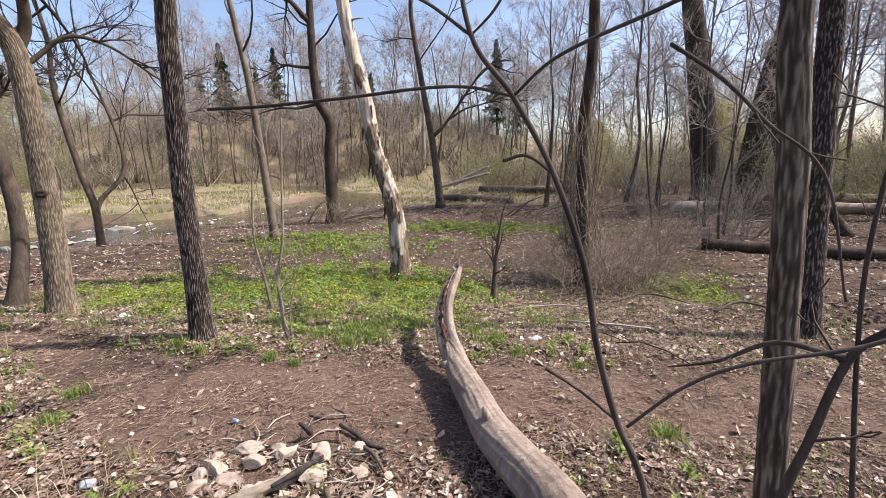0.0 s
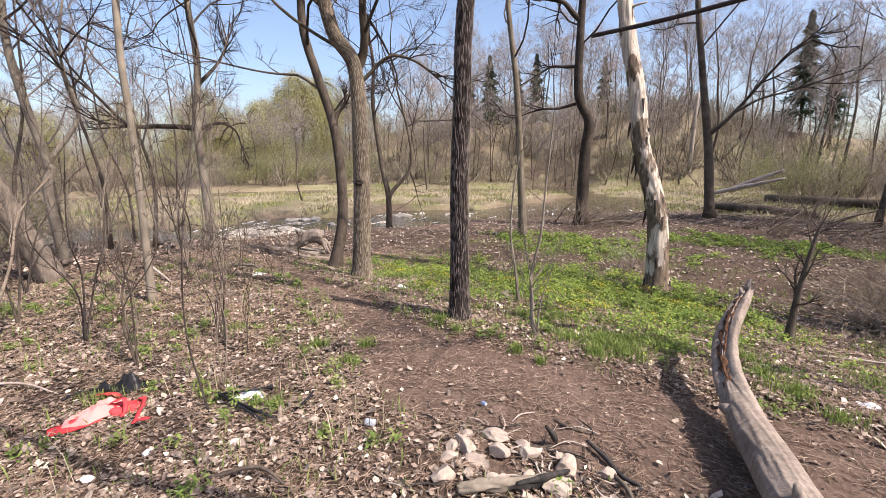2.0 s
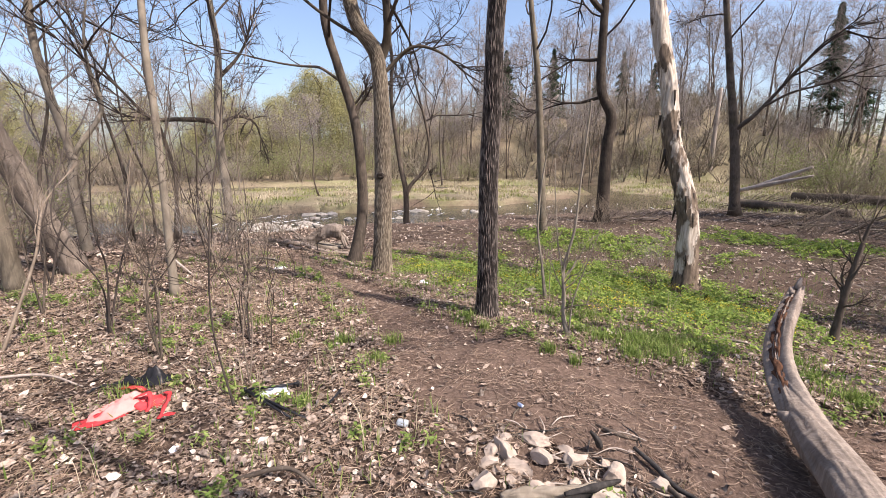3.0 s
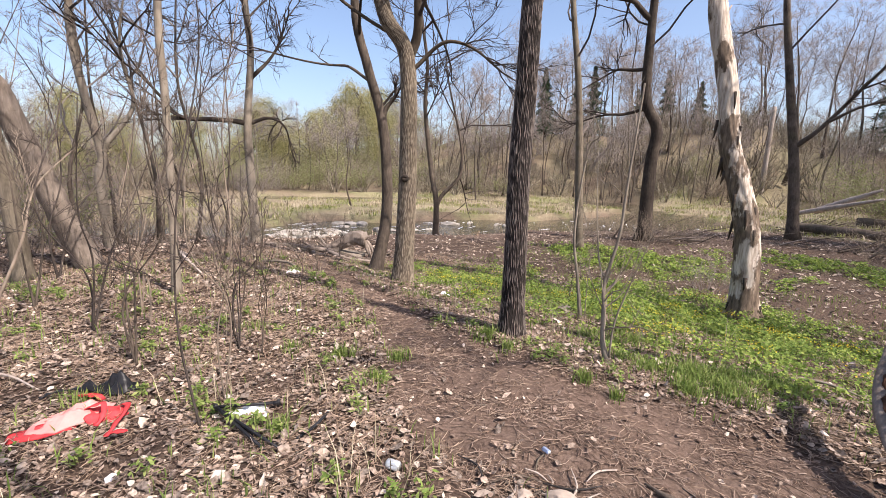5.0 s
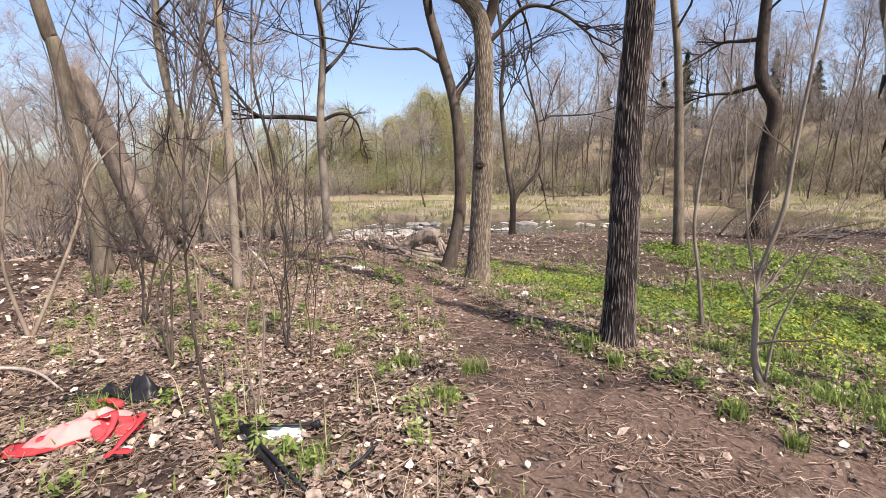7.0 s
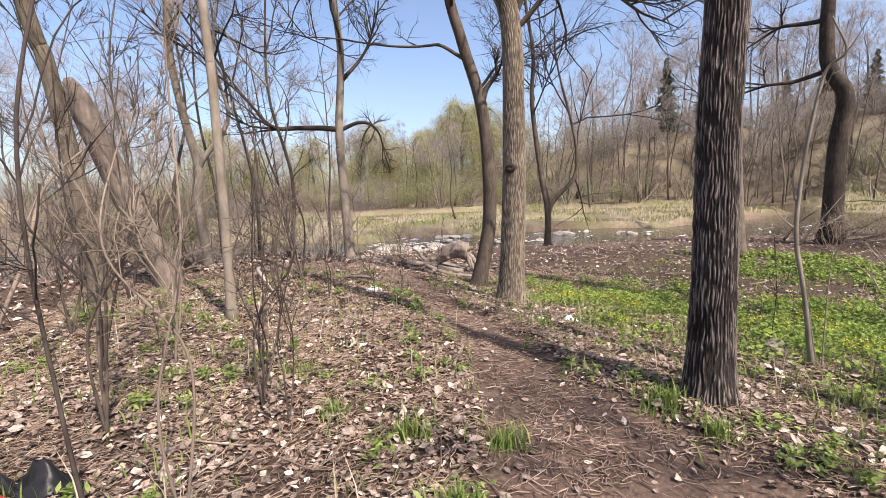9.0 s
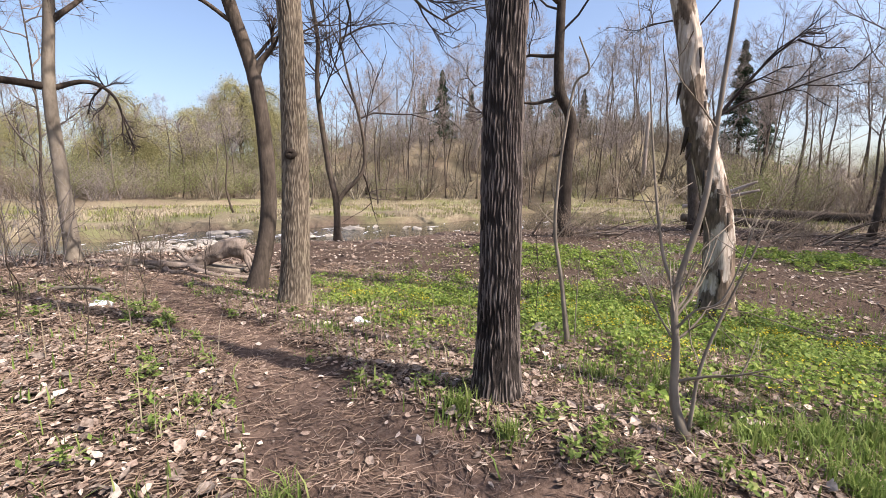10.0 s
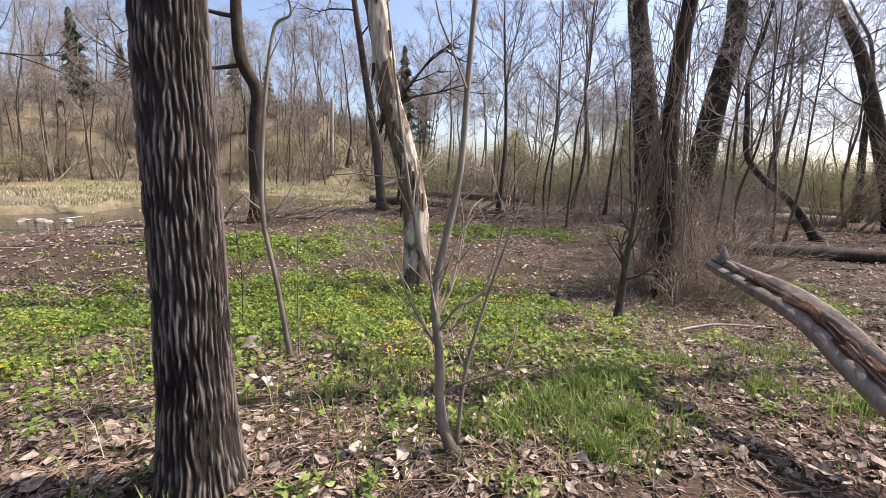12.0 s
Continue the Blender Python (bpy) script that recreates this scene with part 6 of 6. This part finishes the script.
def herbs():
    """Small green sprigs pushing up through the litter."""
    rng = np.random.RandomState(315)
    cx, cy = scatter(rng, 900, -8, 1.5, 1.2, 5.6, lambda x, y: (1 - path_mask(x, y)) * np.clip(0.2 + 0.8 * waves(x, y, 1.2, 55), 0, 1))
    k = rng.randint(0, len(cx), 9000)
    a, d = rng.uniform(0, 6.28, 9000), np.abs(rng.normal(0, 0.045, 9000))
    x, y = cx[k] + d * np.cos(a), cy[k] + d * np.sin(a)
    n = len(x)
    X, Y, Z = turns(rng, n, 0.5)
    s = rng.uniform(0.01, 0.026, (n, 1))
    c = np.stack([x, y, height(x, y) + rng.uniform(0.02, 0.09, n)], -1)
    mb = Mesh()
    mb.add(np.stack([c - X * s, c + Y * s * 0.4, c + X * s, c - Y * s * 0.4], 1).reshape(-1, 3), np.arange(n * 4).reshape(-1, 4))
    whole("green_sprigs", mb, M_GRASS, "small green sprigs coming up through dead leaves", "plants", "stuff", smooth=False)


herbs()


def tuft(x, y, r, n, h, seed):
    rng = np.random.RandomState(seed)
    a, d = rng.uniform(0, 6.28, n), r * np.abs(rng.normal(0, 0.5, n))
    return x + d * np.cos(a), y + d * np.sin(a)


def tufts():
    pts = []
    for k, (x, y, r, n) in enumerate(((-0.15, 5.62, 0.22, 300), (-1.15, 5.2, 0.3, 600), (-1.35, 5.0, 0.2, 400), (-2.16, 5.56, 0.1, 120), (-1.46, 5.35, 0.3, 700), (-1.25, 5.55, 0.35, 700), (-1.72, 5.15, 0.22, 400), (-0.95, 5.75, 0.3, 450), (-1.86, 4.46, 0.09, 130), (1.33, 3.9, 0.12, 190), (-1.6, 4.42, 0.07, 70), (0.1, 5.29, 0.2, 280), (0.35, 5.0, 0.15, 160), (-3.23, 3.25, 0.16, 150),
                                     (-2.83, 4.45, 0.16, 220), (-2.55, 4.42, 0.12, 110), (-3.0, 3.6, 0.14, 120), (-3.6, 3.0, 0.12, 70), (-2.7, 3.2, 0.14, 90), (-2.6, 2.5, 0.15, 80), (-3.6, 1.7, 0.25, 120), (-4.2, 2.9, 0.2, 80), (-2.2, 6.0, 0.5, 400), (-0.3, 6.2, 0.4, 300), (0.6, 6.5, 0.4, 260), (-2.5, 5.6, 0.3, 160), (-4.4, 5.0, 0.3, 140), (0.9, 4.9, 0.2, 90))):
        pts.append(tuft(x, y, r, n, 0.1, 400 + k))
    x, y = np.concatenate([p[0] for p in pts]), np.concatenate([p[1] for p in pts])
    blades("grass_tufts", np.random.RandomState(320), x, y, 0.1, 0.0035, M_GRASS, "tufts of fresh green grass beside the path", "grass", 0.6)
    rng = np.random.RandomState(321)
    x, y = scatter(rng, 110000, -8, 5, 1.0, 12, lambda x, y: np.maximum(0.55 * green_mask(x, y), 0.34 * np.clip(waves(x, y, 0.8, 61) - 0.1, 0, 1) * (1 - path_mask(x, y)) + 0.05 * (1 - path_mask(x, y))))
    blades("sparse_grass", rng, x, y, 0.1, 0.004, M_GRASS, "sparse thin grass among the leaves", "grass", 0.5)
    x, y = scatter(rng, 5000, -8, -1.5, 1.0, 7.5, lambda x, y: 0.5 * (1 - path_mask(x, y)) * np.clip(waves(x, y, 1.0, 62), 0, 1))
    blades("dry_grass", rng, x, y, 0.28, 0.0022, M_DRYGRASS, "thin upright straw stems in the leaf litter", "grass", 0.4)


tufts()
rng = np.random.RandomState(330)
on_bar = lambda x, y: (x < far_bank(y) - 0.2) * (np.hypot(x, y - 2) < 32.5)
x, y = scatter(rng, 90000, -36, -12, -4, 30, lambda x, y: on_bar(x, y) * np.clip(0.1 + 0.9 * waves(x, y, 5, 21), 0.02, 1))
blades("straw_on_bar", rng, x, y, 0.2, 0.012, M_DRYGRASS, "pale dry grass covering the river bar", "grass", 0.7)
x, y = scatter(rng, 60000, -36, -12, -4, 30, lambda x, y: on_bar(x, y) * np.clip(waves(x, y, 4.5, 22), 0, 1))
blades("green_grass_on_bar", rng, x, y, 0.2, 0.014, M_BARGRASS, "new green grass on the river bar", "grass", 0.6)
x, y = scatter(rng, 15000, -22, -6, 2, 22, lambda x, y: np.exp(-((x - near_bank(y) - 0.5) / 0.8) ** 2) * np.clip(0.3 + waves(x, y, 1.5, 63), 0, 1))
blades("bank_reeds", rng, x, y, 0.22, 0.006, M_STRAW_PALE, "dry stems along the river's near edge", "grass", 0.5)


x, y = scatter(rng, 70000, -34, 3, 20, 46, lambda x, y: far_meadow(x, y) * np.clip(0.35 + 0.6 * waves(x, y, 5, 21), 0.1, 1))
blades("straw_meadow", rng, x, y, 0.24, 0.014, M_DRYGRASS, "pale dry grass on the flat beyond the river's bend", "grass", 0.7)
x, y = scatter(rng, 55000, -34, 3, 20, 46, lambda x, y: far_meadow(x, y) * np.clip(0.2 + waves(x, y, 4.5, 22), 0.05, 1))
blades("green_meadow", rng, x, y, 0.2, 0.016, M_BARGRASS, "new green grass on the flat beyond the river's bend", "grass", 0.6)


# white water on the riffles
rng = np.random.RandomState(340)
mb = Mesh()
for k in range(60):
    y = rng.uniform(6, 24)
    x = float(near_bank(y)) - rng.uniform(0.5, 4.2)
    ln, wd, a = rng.uniform(0.1, 0.55), rng.uniform(0.015, 0.045), math.radians(100) + rng.normal(0, 0.3)
    th = np.arange(10) * 2 * math.pi / 10
    r = rng.uniform(0.6, 1.2, 10)
    px, py = ln * np.cos(th) * r, wd * np.sin(th) * r
    v = np.stack([x + px * math.cos(a) - py * math.sin(a), y + px * math.sin(a) + py * math.cos(a), np.full(10, WATER + 0.022)], -1)
    v = np.vstack([v, [x, y, WATER + 0.03]])
    mb.add(v, None, [(10, i, (i + 1) % 10) for i in range(10)])
whole("river_foam", mb, M_WHITE, "white foam streaks on the river's riffles", "foam", "stuff")


# The plan above is laid out in paces: one pace is 1.2 m. Everything but the camera, which is keyed in metres, is brought to size here.
for ob in list(scene.objects):
    if ob.parent is None and ob.type in {"MESH", "EMPTY"}:
        ob.matrix_basis = Matrix.Scale(PACE, 4) @ ob.matrix_basis
